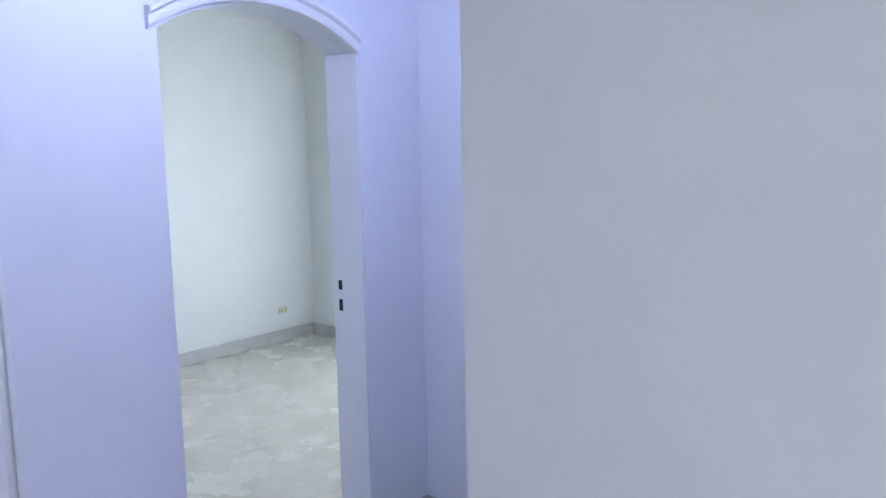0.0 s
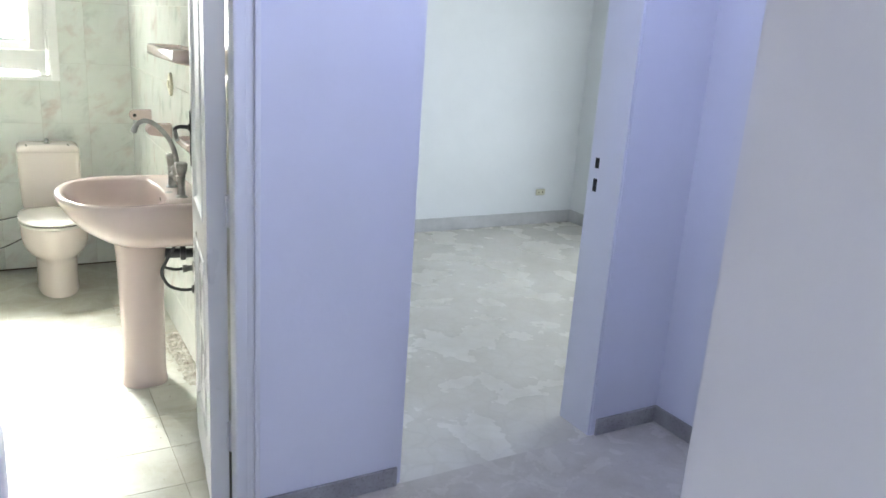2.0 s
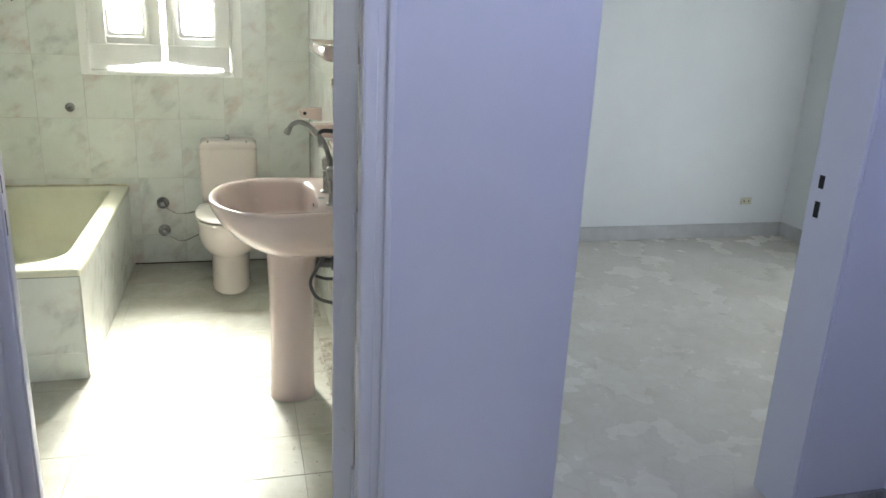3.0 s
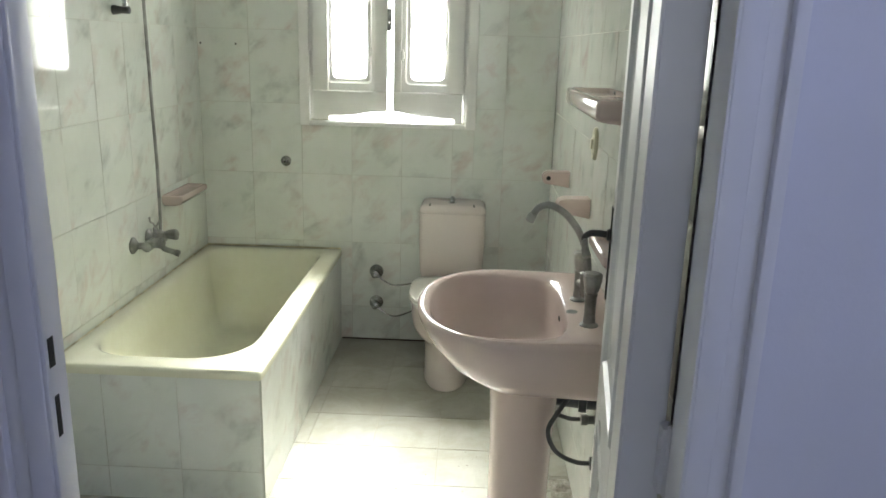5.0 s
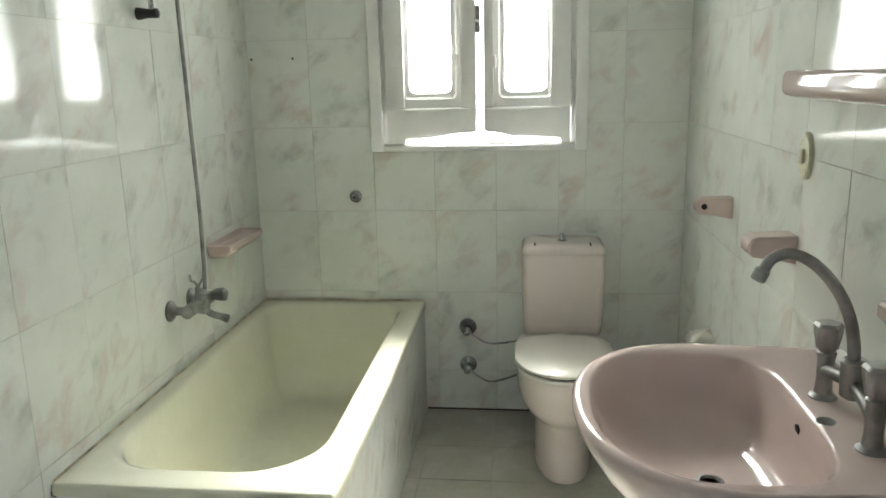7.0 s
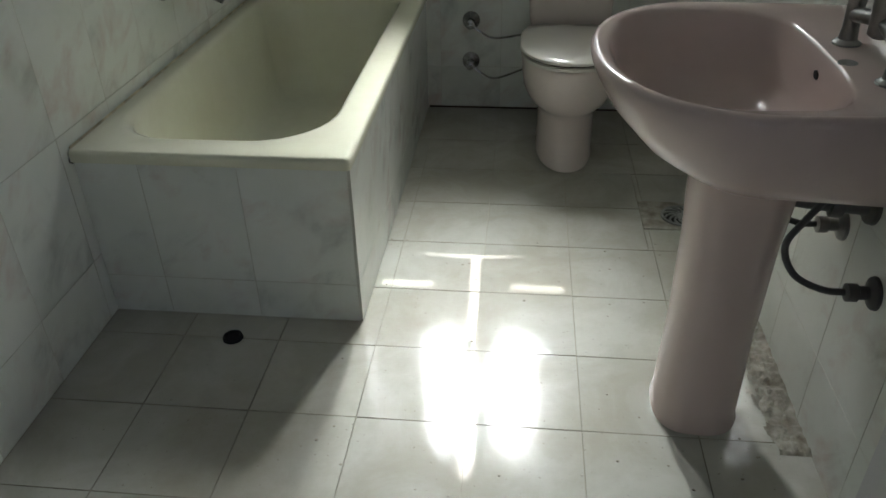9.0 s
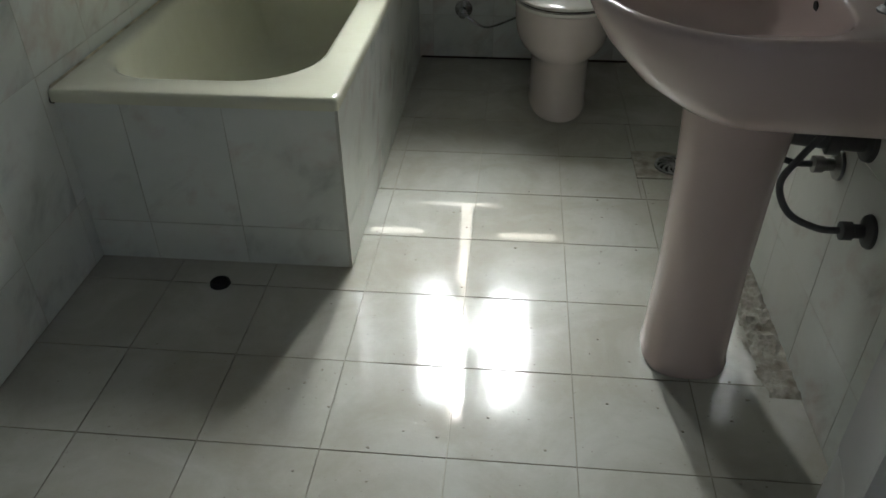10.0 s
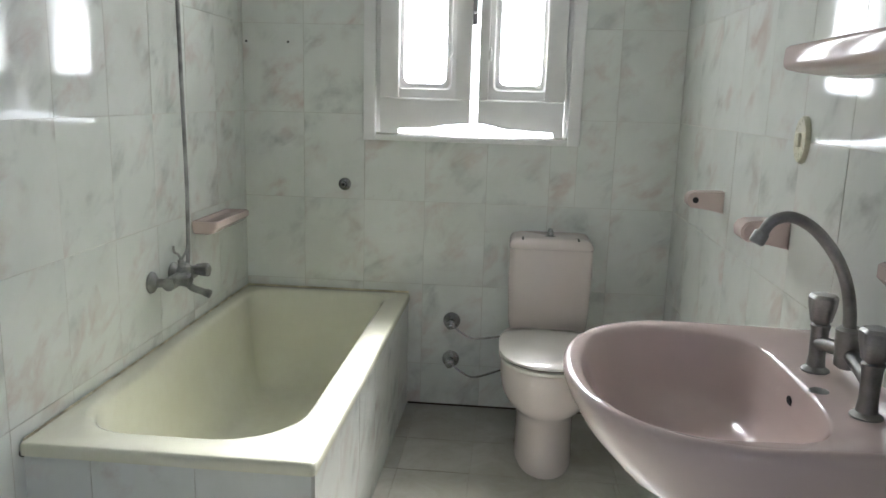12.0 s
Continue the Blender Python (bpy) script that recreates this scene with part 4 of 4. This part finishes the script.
def toilet():
    t = empty("toilet", (0.523, 4.75, 0), "pink ceramic close-coupled toilet with a closed cream lid", "toilet")
    cx = 0.523
    bm = bmesh.new()
    loft(bm, [egg(cx, 4.458, 4.92, 0.106, 0.0), egg(cx, 4.456, 4.92, 0.107, 0.012), egg(cx, 4.466, 4.92, 0.103, 0.03), egg(cx, 4.470, 4.92, 0.104, 0.12), egg(cx, 4.474, 4.93, 0.106, 0.180), egg(cx, 4.468, 4.94, 0.111, 0.200), egg(cx, 4.452, 4.95, 0.130, 0.216),
              egg(cx, 4.434, 4.97, 0.152, 0.236), egg(cx, 4.424, 4.98, 0.164, 0.262), egg(cx, 4.419, 4.99, 0.170, 0.305), egg(cx, 4.418, 5.0, 0.171, 0.35), egg(cx, 4.416, 5.0, 0.173, 0.376), egg(cx, 4.420, 5.0, 0.170, 0.384)], True, True)
    part("bowl", bm, M_PALE_PINK, t, smooth=True, angle=60)
    bm = bmesh.new()
    loft(bm, [egg(cx, 4.424, 4.84, 0.167, 0.386), egg(cx, 4.412, 4.84, 0.176, 0.388), egg(cx, 4.411, 4.84, 0.177, 0.399), egg(cx, 4.418, 4.84, 0.171, 0.401)], True, True)
    part("seat", bm, M_SEAT, t, "cream plastic toilet seat", smooth=True)
    bm = bmesh.new()
    # dark brown ring between seat and lid, showing as a thin dark line
    bumper = bmesh.new()
    loft(bumper, [egg(cx, 4.421, 4.84, 0.168, 0.4005), egg(cx, 4.421, 4.84, 0.168, 0.4068)], True, True)
    part("seat_gap", bumper, M_DARK_BROWN, t, "dark ring filling the gap under the lid")
    loft(bm, [egg(cx, 4.420, 4.845, 0.169, 0.4065), egg(cx, 4.411, 4.848, 0.177, 0.409), egg(cx, 4.411, 4.848, 0.177, 0.417), egg(cx, 4.422, 4.84, 0.168, 0.424), egg(cx, 4.48, 4.80, 0.12, 0.428)], True, True)
    lid = part("lid", bm, M_SEAT, t, "closed cream plastic lid", smooth=True)
    for sx in (-0.075, 0.075):
        bm = bmesh.new()
        turned(bm, (cx + sx - 0.02, 4.852, 0.41), (1, 0, 0), [(0, 0.008), (0.003, 0.011), (0.037, 0.011), (0.04, 0.008)], 12)
        part("hinge", bm, M_SEAT, lid, smooth=True)
    bm = bmesh.new()
    c0, c1 = 0.368, 0.686

    def ring(ix, z, yf, r=0.028):
        return rounded_rect(c0 + ix, c1 - ix, yf, YB - 0.001, (r, r, 0.004, 0.004), z, 6)
    loft(bm, [ring(0.03, 0.386, 4.875), ring(0.012, 0.41, 4.862), ring(0.006, 0.45, 4.856), ring(0.0, 0.60, 4.852), ring(0.001, 0.728, 4.852)], True, True)
    part("cistern", bm, M_PALE_PINK, t, smooth=True, angle=50)
    bm = bmesh.new()
    loft(bm, [ring(0.001, 0.7285, 4.853, 0.034), ring(-0.001, 0.731, 4.851, 0.034), ring(0.000, 0.742, 4.851, 0.034), ring(0.006, 0.754, 4.856, 0.036), ring(0.018, 0.763, 4.868, 0.04), ring(0.045, 0.767, 4.89, 0.04)], True, True)
    top = part("cistern_lid", bm, M_PALE_PINK, t, smooth=True, angle=50)
    bm = bmesh.new()
    turned(bm, (cx, 4.945, 0.766), (0, 0, 1), [(0, 0.020), (0.004, 0.020), (0.006, 0.013), (0.018, 0.012), (0.030, 0.008), (0.032, 0.003)], 18)
    part("flush_knob", bm, M_CHROME, top, "small chrome flush knob", smooth=True)
    for sx in (-0.105, 0.105):
        bm = bmesh.new()
        box(bm, (cx + sx - 0.003, 4.868, 0.757), (cx + sx + 0.003, 4.905, 0.7685), 0.001, 1)
        part("slot", bm, M_HOLE, top, "dark narrow slot in the lid")
    return t


toilet()


def stop_valve(z, hose_to, label):
    v = empty("stop_valve", (0.143, YB, z), label, "valve", "valves beside the toilet")
    bm = bmesh.new()
    turned(bm, (0.143, YB - 0.001, z), (0, -1, 0), [(0, 0.036), (0.006, 0.035), (0.014, 0.022), (0.02, 0.014), (0.05, 0.013), (0.052, 0.018), (0.07, 0.018), (0.074, 0.010)], 20)
    part("body", bm, M_CHROME, v, smooth=True)
    bm = bmesh.new()
    box(bm, (0.130, YB - 0.085, z - 0.006), (0.156, YB - 0.072, z + 0.006), 0.003)
    part("knob", bm, M_CHROME, v, smooth=True)
    bm = bmesh.new()
    tube(bm, [(0.150, YB - 0.05, z - 0.004), (0.19, YB - 0.055, z - 0.035), (0.25, YB - 0.055, z - 0.055), hose_to], 0.0042, 8, 8)
    part("hose", bm, M_CHROME, v, "thin flexible metal hose", smooth=True)
    return v


stop_valve(0.375, (0.40, YB - 0.10, 0.36), "chrome stop valve with a thin hose to the toilet")
stop_valve(0.209, (0.38, YB - 0.16, 0.24), "chrome stop valve with a curled hose low on the wall")

outlet = empty("pipe_outlet", (-0.31, YB, 0.928), "capped chrome pipe outlet on the tiles", "pipe outlet")
bm = bmesh.new()
turned(bm, (-0.31, YB - 0.001, 0.928), (0, -1, 0), [(0, 0.026), (0.005, 0.025), (0.010, 0.016), (0.014, 0.012), (0.028, 0.012), (0.030, 0.006)], 20)
part("rosette", bm, M_CHROME, outlet, smooth=True)
bm = bmesh.new()
turned(bm, (-0.31, YB - 0.031, 0.928), (0, -1, 0), [(0, 0.006), (0.003, 0.005)], 12)
part("plug", bm, M_HOLE, outlet)


# ---- bath mixer and shower ----
def bath_mixer():
    m = empty("bath_mixer", (XL, 4.28, 0.70), "dull chrome bath mixer on the wall above the tub", "tap")
    for y in (4.195, 4.345):
        bm = bmesh.new()
        turned(bm, (XL + 0.001, y, 0.70), (1, 0, 0), [(0, 0.034), (0.006, 0.033), (0.016, 0.020), (0.022, 0.014), (0.06, 0.014)], 20)
        part("rosette", bm, M_STEEL, m, smooth=True)
    bm = bmesh.new()
    tube(bm, [(XL + 0.062, 4.18, 0.70), (XL + 0.066, 4.27, 0.703), (XL + 0.062, 4.36, 0.70)], 0.021, 16, 5)
    turned(bm, (XL + 0.066, 4.27, 0.69), (0.25, 0, 1), [(0, 0.024), (0.03, 0.026), (0.055, 0.020), (0.062, 0.010)], 18)
    part("body", bm, M_STEEL, m, smooth=True)
    for y, dx in ((4.20, 0.0), (4.345, 0.0)):
        bm = bmesh.new()
        n = 30
        rings = []
        for o, r in ((0.068, 0.011), (0.074, 0.012), (0.085, 0.018), (0.110, 0.0215), (0.121, 0.021), (0.126, 0.016), (0.127, 0.004)):
            rings.append([Vector((XL + o, y + r * (1 + 0.1 * math.cos(5 * a)) * math.cos(a), 0.712 + r * (1 + 0.1 * math.cos(5 * a)) * math.sin(a))) for a in [2 * math.pi * i / n for i in range(n)]])
        loft(bm, rings, True, True)
        part("handle", bm, M_STEEL, m, "fluted metal mixer handle", smooth=True)
    bm = bmesh.new()
    tube(bm, [(XL + 0.07, 4.28, 0.69), (XL + 0.095, 4.28, 0.668), (XL + 0.125, 4.28, 0.658), (XL + 0.142, 4.28, 0.652)], 0.0115, 12, 6)
    turned(bm, (XL + 0.136, 4.28, 0.655), (0.9, 0, -0.3), [(0, 0.013), (0.018, 0.014), (0.020, 0.009)], 16)
    part("spout", bm, M_STEEL, m, smooth=True)
    bm = bmesh.new()
    tube(bm, [(XL + 0.075, 4.25, 0.765), (XL + 0.072, 4.235, 0.785), (XL + 0.07, 4.215, 0.795), (XL + 0.07, 4.21, 0.815)], 0.004, 8, 4)
    tube(bm, [(XL + 0.075, 4.25, 0.765), (XL + 0.09, 4.255, 0.79), (XL + 0.092, 4.26, 0.812)], 0.004, 8, 4)
    turned(bm, (XL + 0.074, 4.25, 0.742), (0, 0, 1), [(0, 0.010), (0.02, 0.010), (0.024, 0.006)], 12)
    part("handset_fork", bm, M_STEEL, m, "small forked handset rest", smooth=True)
    bm = bmesh.new()
    tube(bm, [(XL + 0.072, 4.30, 0.72), (XL + 0.055, 4.35, 0.80), (XL + 0.042, 4.385, 1.0), (XL + 0.034, 4.395, 1.25), (XL + 0.034, 4.385, 1.6), (XL + 0.04, 4.36, 1.9), (XL + 0.05, 4.30, 2.1), (XL + 0.06, 4.215, 2.16)], 0.0065, 10, 10)
    part("shower_hose", bm, M_STEEL, m, "long flexible metal shower hose", smooth=True)
    return m


bath_mixer()


def shower_rail():
    r = empty("shower_rail", (XL, 4.19, 1.59), "chrome sliding shower rail on the tiled wall", "shower rail")
    bm = bmesh.new()
    turned(bm, (XL + 0.046, 4.19, 1.59), (0, 0, 1), [(0, 0.009), (0.62, 0.009)], 14)
    part("bar", bm, M_CHROME, r, smooth=True)
    for z in (1.595, 2.195):
        bm = bmesh.new()
        turned(bm, (XL + 0.001, 4.19, z), (1, 0, 0), [(0, 0.018), (0.01, 0.017), (0.03, 0.013), (0.06, 0.014), (0.064, 0.008)], 16)
        part("bracket", bm, M_DARK, r, "dark rail end bracket", smooth=True)
    return r


shower_rail()

for i, z in enumerate((1.96, 1.785)):
    hook = empty("wall_hook", (XR, 3.40, z), "small dark metal hook on the tiles", "hook", "hooks above the shelf")
    bm = bmesh.new()
    turned(bm, (XR - 0.0005, 3.40, z), (-1, 0, 0), [(0, 0.010), (0.003, 0.009)], 12)
    tube(bm, [(XR - 0.002, 3.40, z), (XR - 0.02, 3.40, z - 0.006), (XR - 0.03, 3.40, z + 0.004), (XR - 0.03, 3.40, z + 0.016)], 0.003, 8, 5)
    part("prong", bm, M_DARK, hook, smooth=True)

# cream lump whose real nature is unknown; its shape and material are guessed
holder = empty("wall_lump", (XR, 4.50, 0.50), "small cream lump of unknown kind low on the wall", "holder")
bm = bmesh.new()
loft(bm, [[Vector((min(XR - 0.0005, p.x + 0.010 * noise.noise(p * 30)), p.y + 0.012 * noise.noise(p * 26), p.z + 0.014 * noise.noise(p * 34))) for p in rounded_rect(XR - o, XR - 0.0005, 4.50 - h, 4.50 + h, (r, 0.002, 0.002, r), z, 5)]
          for o, h, r, z in ((0.02, 0.03, 0.012, 0.44), (0.05, 0.05, 0.03, 0.47), (0.08, 0.06, 0.035, 0.50), (0.085, 0.058, 0.03, 0.525), (0.065, 0.045, 0.02, 0.545), (0.03, 0.02, 0.01, 0.555))], True, True)
part("stub", bm, M_SEAT, holder, smooth=True, angle=50)

bm = bmesh.new()
box(bm, (-0.036, YB - 0.005, 0.0), (XR - 0.002, YB - 0.0003, 0.008), 0.002, 1)
part("dirty_joint", bm, M_DARK_BROWN, wall_north)

# two old screw plugs beside the window
for x in (-0.71, -0.54):
    bm = bmesh.new()
    turned(bm, (x, YB + 0.001, 1.482), (0, -1, 0), [(0, 0.005), (0.003, 0.004)], 10)
    tagged(part("screw_hole", bm, M_HOLE), "small dark screw hole in a wall tile", "hole", "holes beside the window")


# ---- floor fittings ----
def floor_drain():
    g = empty("floor_drain", (0.86, 4.17, 0.0), "square floor drain with a round spiral metal grate", "drain")
    bm = bmesh.new()
    box(bm, (0.757, 4.082, -0.003), (0.967, 4.262, 0.003), 0.002, 1)
    part("plate", bm, M_MORTAR, g, "stained square drain surround")
    bm = bmesh.new()
    cx, cy, n = 0.885, 4.165, 36
    loft(bm, [[Vector((cx + r * math.cos(a), cy + r * math.sin(a), z)) for a in [2 * math.pi * i / n for i in range(n)]] for r, z in ((0.064, 0.003), (0.064, 0.008), (0.056, 0.008), (0.056, 0.0035))])
    part("ring", bm, M_STEEL, g, smooth=True)
    bm = bmesh.new()
    turned(bm, (cx, cy, 0.0032), (0, 0, 1), [(0, 0.056), (0.0006, 0.056)], 30)
    part("well", bm, M_HOLE, g)
    for k in range(12):
        a = 2 * math.pi * k / 12
        bm = bmesh.new()
        tube(bm, [(cx + r * math.cos(a + b), cy + r * math.sin(a + b), 0.006) for r, b in ((0.010, 0.0), (0.028, 0.22), (0.045, 0.55), (0.058, 0.85))], 0.0038, 6, 4)
        part("vane", bm, M_STEEL, g, smooth=True)
    bm = bmesh.new()
    turned(bm, (cx, cy, 0.003), (0, 0, 1), [(0, 0.013), (0.006, 0.013), (0.007, 0.008)], 14)
    part("hub", bm, M_STEEL, g, smooth=True)
    return g


floor_drain()

bm = bmesh.new()
turned(bm, (-0.366, 3.448, -0.002), (0, 0, 1), [(0, 0.027), (0.010, 0.025), (0.012, 0.020), (0.006, 0.017), (0.006, 0.001)], 20)
tagged(part("pipe_stub", bm, M_HOLE, smooth=True), "short dark pipe stub in the floor before the tub", "pipe")

# broken floor edge behind the pedestal
bm = bmesh.new()
nx, ny = 14, 60
grid = [[bm.verts.new((0.905 + 0.097 * i / nx + 0.010 * noise.noise(Vector((3, j * 0.33, 1))) * (i == 0), 3.16 + 0.62 * j / ny,
                       0.0012 + max(0.0, 0.010 * noise.noise(Vector((i * 0.45, j * 0.45, 2))) + 0.006 * noise.noise(Vector((i * 1.3, j * 1.3, 5))) + 0.004 * (j > 12))  * (0 < i) * (0 < j < ny))) for i in range(nx + 1)] for j in range(ny + 1)]
for j in range(ny):
    for i in range(nx):
        if i > 4 or noise.noise(Vector((i * 0.5, j * 0.25, 8))) > -0.15 + 0.09 * (4 - i):
            bm.faces.new((grid[j][i], grid[j][i + 1], grid[j + 1][i + 1], grid[j + 1][i]))
bmesh.ops.delete(bm, geom=[v for v in bm.verts if not v.link_faces], context="VERTS")
tagged(part("broken_mortar", bm, M_MORTAR), "rough broken mortar where floor tiles are missing", "rubble", kind="stuff")

rng = random.Random(4)
bm = bmesh.new()
for k in range(130):
    x, y = rng.uniform(-0.1, 0.95), rng.uniform(2.5, 4.0)
    r = rng.uniform(0.0012, 0.0035)
    m = bmesh.new()
    bmesh.ops.create_icosphere(m, subdivisions=1, radius=r)
    for v in m.verts:
        v.co = Vector((x, y, r * 0.45)) + Vector((v.co.x * rng.uniform(0.8, 1.6), v.co.y, v.co.z * 0.5))
    merge(bm, m)
tagged(part("floor_grit", bm, M_MORTAR), "scattered grit and crumbs on the tiles", "grit", kind="stuff")

# ---- lobby and bedroom fittings ----
so = empty("wall_socket", (4.25, 5.22, 0.276), "small cream socket low on the bedroom wall", "socket")
bm = bmesh.new()
box(bm, (4.205, 5.208, 0.250), (4.295, 5.2195, 0.302), 0.004)
part("plate", bm, M_PLASTIC, so, smooth=True)
for dx in (-0.02, 0.02):
    bm = bmesh.new()
    turned(bm, (4.25 + dx, 5.2085, 0.276), (0, -1, 0), [(0, 0.006), (0.001, 0.006)], 10)
    part("pin_hole", bm, M_HOLE, so)

# holder added for the assumed bulb, out of view
cl = empty("assumed_ceiling_lamp", (1.45, 1.30, TOP), "plain round ceiling lamp holder, assumed, out of view", "ceiling lamp")
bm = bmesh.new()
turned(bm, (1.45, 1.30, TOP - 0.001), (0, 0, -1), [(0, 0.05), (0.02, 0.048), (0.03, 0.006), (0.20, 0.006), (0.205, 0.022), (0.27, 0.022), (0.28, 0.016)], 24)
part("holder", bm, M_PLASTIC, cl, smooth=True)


# ---- tiles ----
def tile_mesh(w, h, mats, cache={}):
    key = (round(w, 4), round(h, 4), mats.name)
    if key not in cache:
        bm = bmesh.new()
        c = 0.0004
        rings = [[Vector((0, 0, -T)), Vector((w, 0, -T)), Vector((w, h, -T)), Vector((0, h, -T))],
                 [Vector((0, 0, -c)), Vector((w, 0, -c)), Vector((w, h, -c)), Vector((0, h, -c))],
                 [Vector((c, c, 0)), Vector((w - c, c, 0)), Vector((w - c, h - c, 0)), Vector((c, h - c, 0))]]
        loft(bm, rings, False, True)
        me = finish("tile", bm, mats)
        me.materials.append(M_GROUT if mats is M_TILE else M_FLOOR_GROUT)
        me.polygons.foreach_set("material_index", [int(abs(p.normal.z) < 0.95) for p in me.polygons])
        cache[key] = me
    return cache[key]


def lay(parent, rects, place, mat, joint=0.0010):
    """Tiles as objects of their own; place turns (u, v) into a pose whose z is the outward normal."""
    jit = random.Random(7)
    for u0, v0, u1, v1 in rects:
        if u1 - u0 < 0.012 or v1 - v0 < 0.012:
            continue
        ob = new("tile", tile_mesh(u1 - u0 - joint, v1 - v0 - joint, mat))
        ob.parent = parent
        tilt = Euler((jit.uniform(-0.0016, 0.0016), jit.uniform(-0.0016, 0.0016), 0)).to_matrix().to_4x4()
        ob.matrix_basis = parent.matrix_world.inverted() @ place(u0 + joint / 2, v0 + joint / 2) @ tilt


def cut(rect, hole):
    """What is left of a rectangle round a rectangular hole."""
    a, b, c, d = rect
    p, q, r, s = hole
    if c <= p or a >= r or d <= q or b >= s:
        return [rect]
    out = []
    if a < p:
        out.append((a, b, p, d))
    if c > r:
        out.append((r, b, c, d))
    m0, m1 = max(a, p), min(c, r)
    if b < q:
        out.append((m0, b, m1, q))
    if d > s:
        out.append((m0, s, m1, d))
    return out


def courses(lines_u, lines_v):
    return [(a, c, b, d) for a, b in zip(lines_u, lines_u[1:]) for c, d in zip(lines_v, lines_v[1:])]


bpy.context.view_layer.update()
ZS = [0.0, 0.182, 0.525, 0.868, 1.210, 1.553, 1.896, 2.239, 2.582, TOP]
north = [r for q in courses([XL + 0.2475 * k for k in range(7)] + [XR], ZS) for r in cut(q, (-0.228, 1.118, 0.616, 2.265))]
lay(wall_north, north, lambda u, v: Matrix.Translation((u, YB, v)) @ Matrix(((1, 0, 0, 0), (0, 0, -1, 0), (0, 1, 0, 0), (0, 0, 0, 1))), M_TILE)
YS = [YF] + [2.255 + 0.25 * k for k in range(12)] + [YB]
EAST_MAT = Matrix(((0, 0, -1, 0), (1, 0, 0, 0), (0, 1, 0, 0), (0, 0, 0, 1)))
EAST_MAT.col[0], EAST_MAT.col[1], EAST_MAT.col[2] = (0, -1, 0, 0), (0, 0, 1, 0), (-1, 0, 0, 0)
WEST_MAT = Matrix.Identity(4)
WEST_MAT.col[0], WEST_MAT.col[1], WEST_MAT.col[2] = (0, 1, 0, 0), (0, 0, 1, 0), (1, 0, 0, 0)
lay(wall_west, courses(YS, ZS), lambda u, v: Matrix.Translation((XL, u, v)) @ WEST_MAT, M_TILE)
YE = [-YB] + [-5.025 + 0.25 * k for k in range(11)] + [-2.331]
lay(wall_east, courses(YE, ZS), lambda u, v: Matrix.Translation((XR, -u, v)) @ EAST_MAT, M_TILE)
SOUTH_MAT = Matrix.Identity(4)
SOUTH_MAT.col[0], SOUTH_MAT.col[1], SOUTH_MAT.col[2] = (-1, 0, 0, 0), (0, 0, 1, 0), (0, 1, 0, 0)
south = [r for q in courses([-0.93, -0.68, -0.43, -0.18, -0.02, 0.23, 0.48, -XL], ZS) for r in cut(q, (-0.93, 0.0, -0.02, 2.16))]
lay(wall_south, south, lambda u, v: Matrix.Translation((-u, YF + 0.0085, v)) @ SOUTH_MAT, M_TILE)
XF = [XL, -0.497, -0.243, 0.010, 0.264, 0.518, 0.772, XR]
YFL = [2.24] + [2.435 + 0.2535 * k for k in range(11)]
YFL[-1] = YB
gaps = []
for q in courses(XF, YFL):
    for r in cut(q, (0.757, 4.082, 0.967, 4.262)):
        gaps += cut(r, (0.93, 3.25, 1.01, 3.80))
lay(floor_bath, gaps, lambda u, v: Matrix.Translation((u, v, 0)), M_FLOOR, 0.002)
lay(tub_panel, courses([XL, -0.565, -0.318, -0.047], [0, 0.117, 0.452]), lambda u, v: Matrix.Translation((u, 3.545, v)) @ Matrix(((1, 0, 0, 0), (0, 0, -1, 0), (0, 1, 0, 0), (0, 0, 0, 1))), M_TILE)
lay(tub_panel, courses([3.545 + 0.2505 * k for k in range(7)], [0, 0.117, 0.452]), lambda u, v: Matrix.Translation((-0.040, u, v)) @ WEST_MAT, M_TILE)
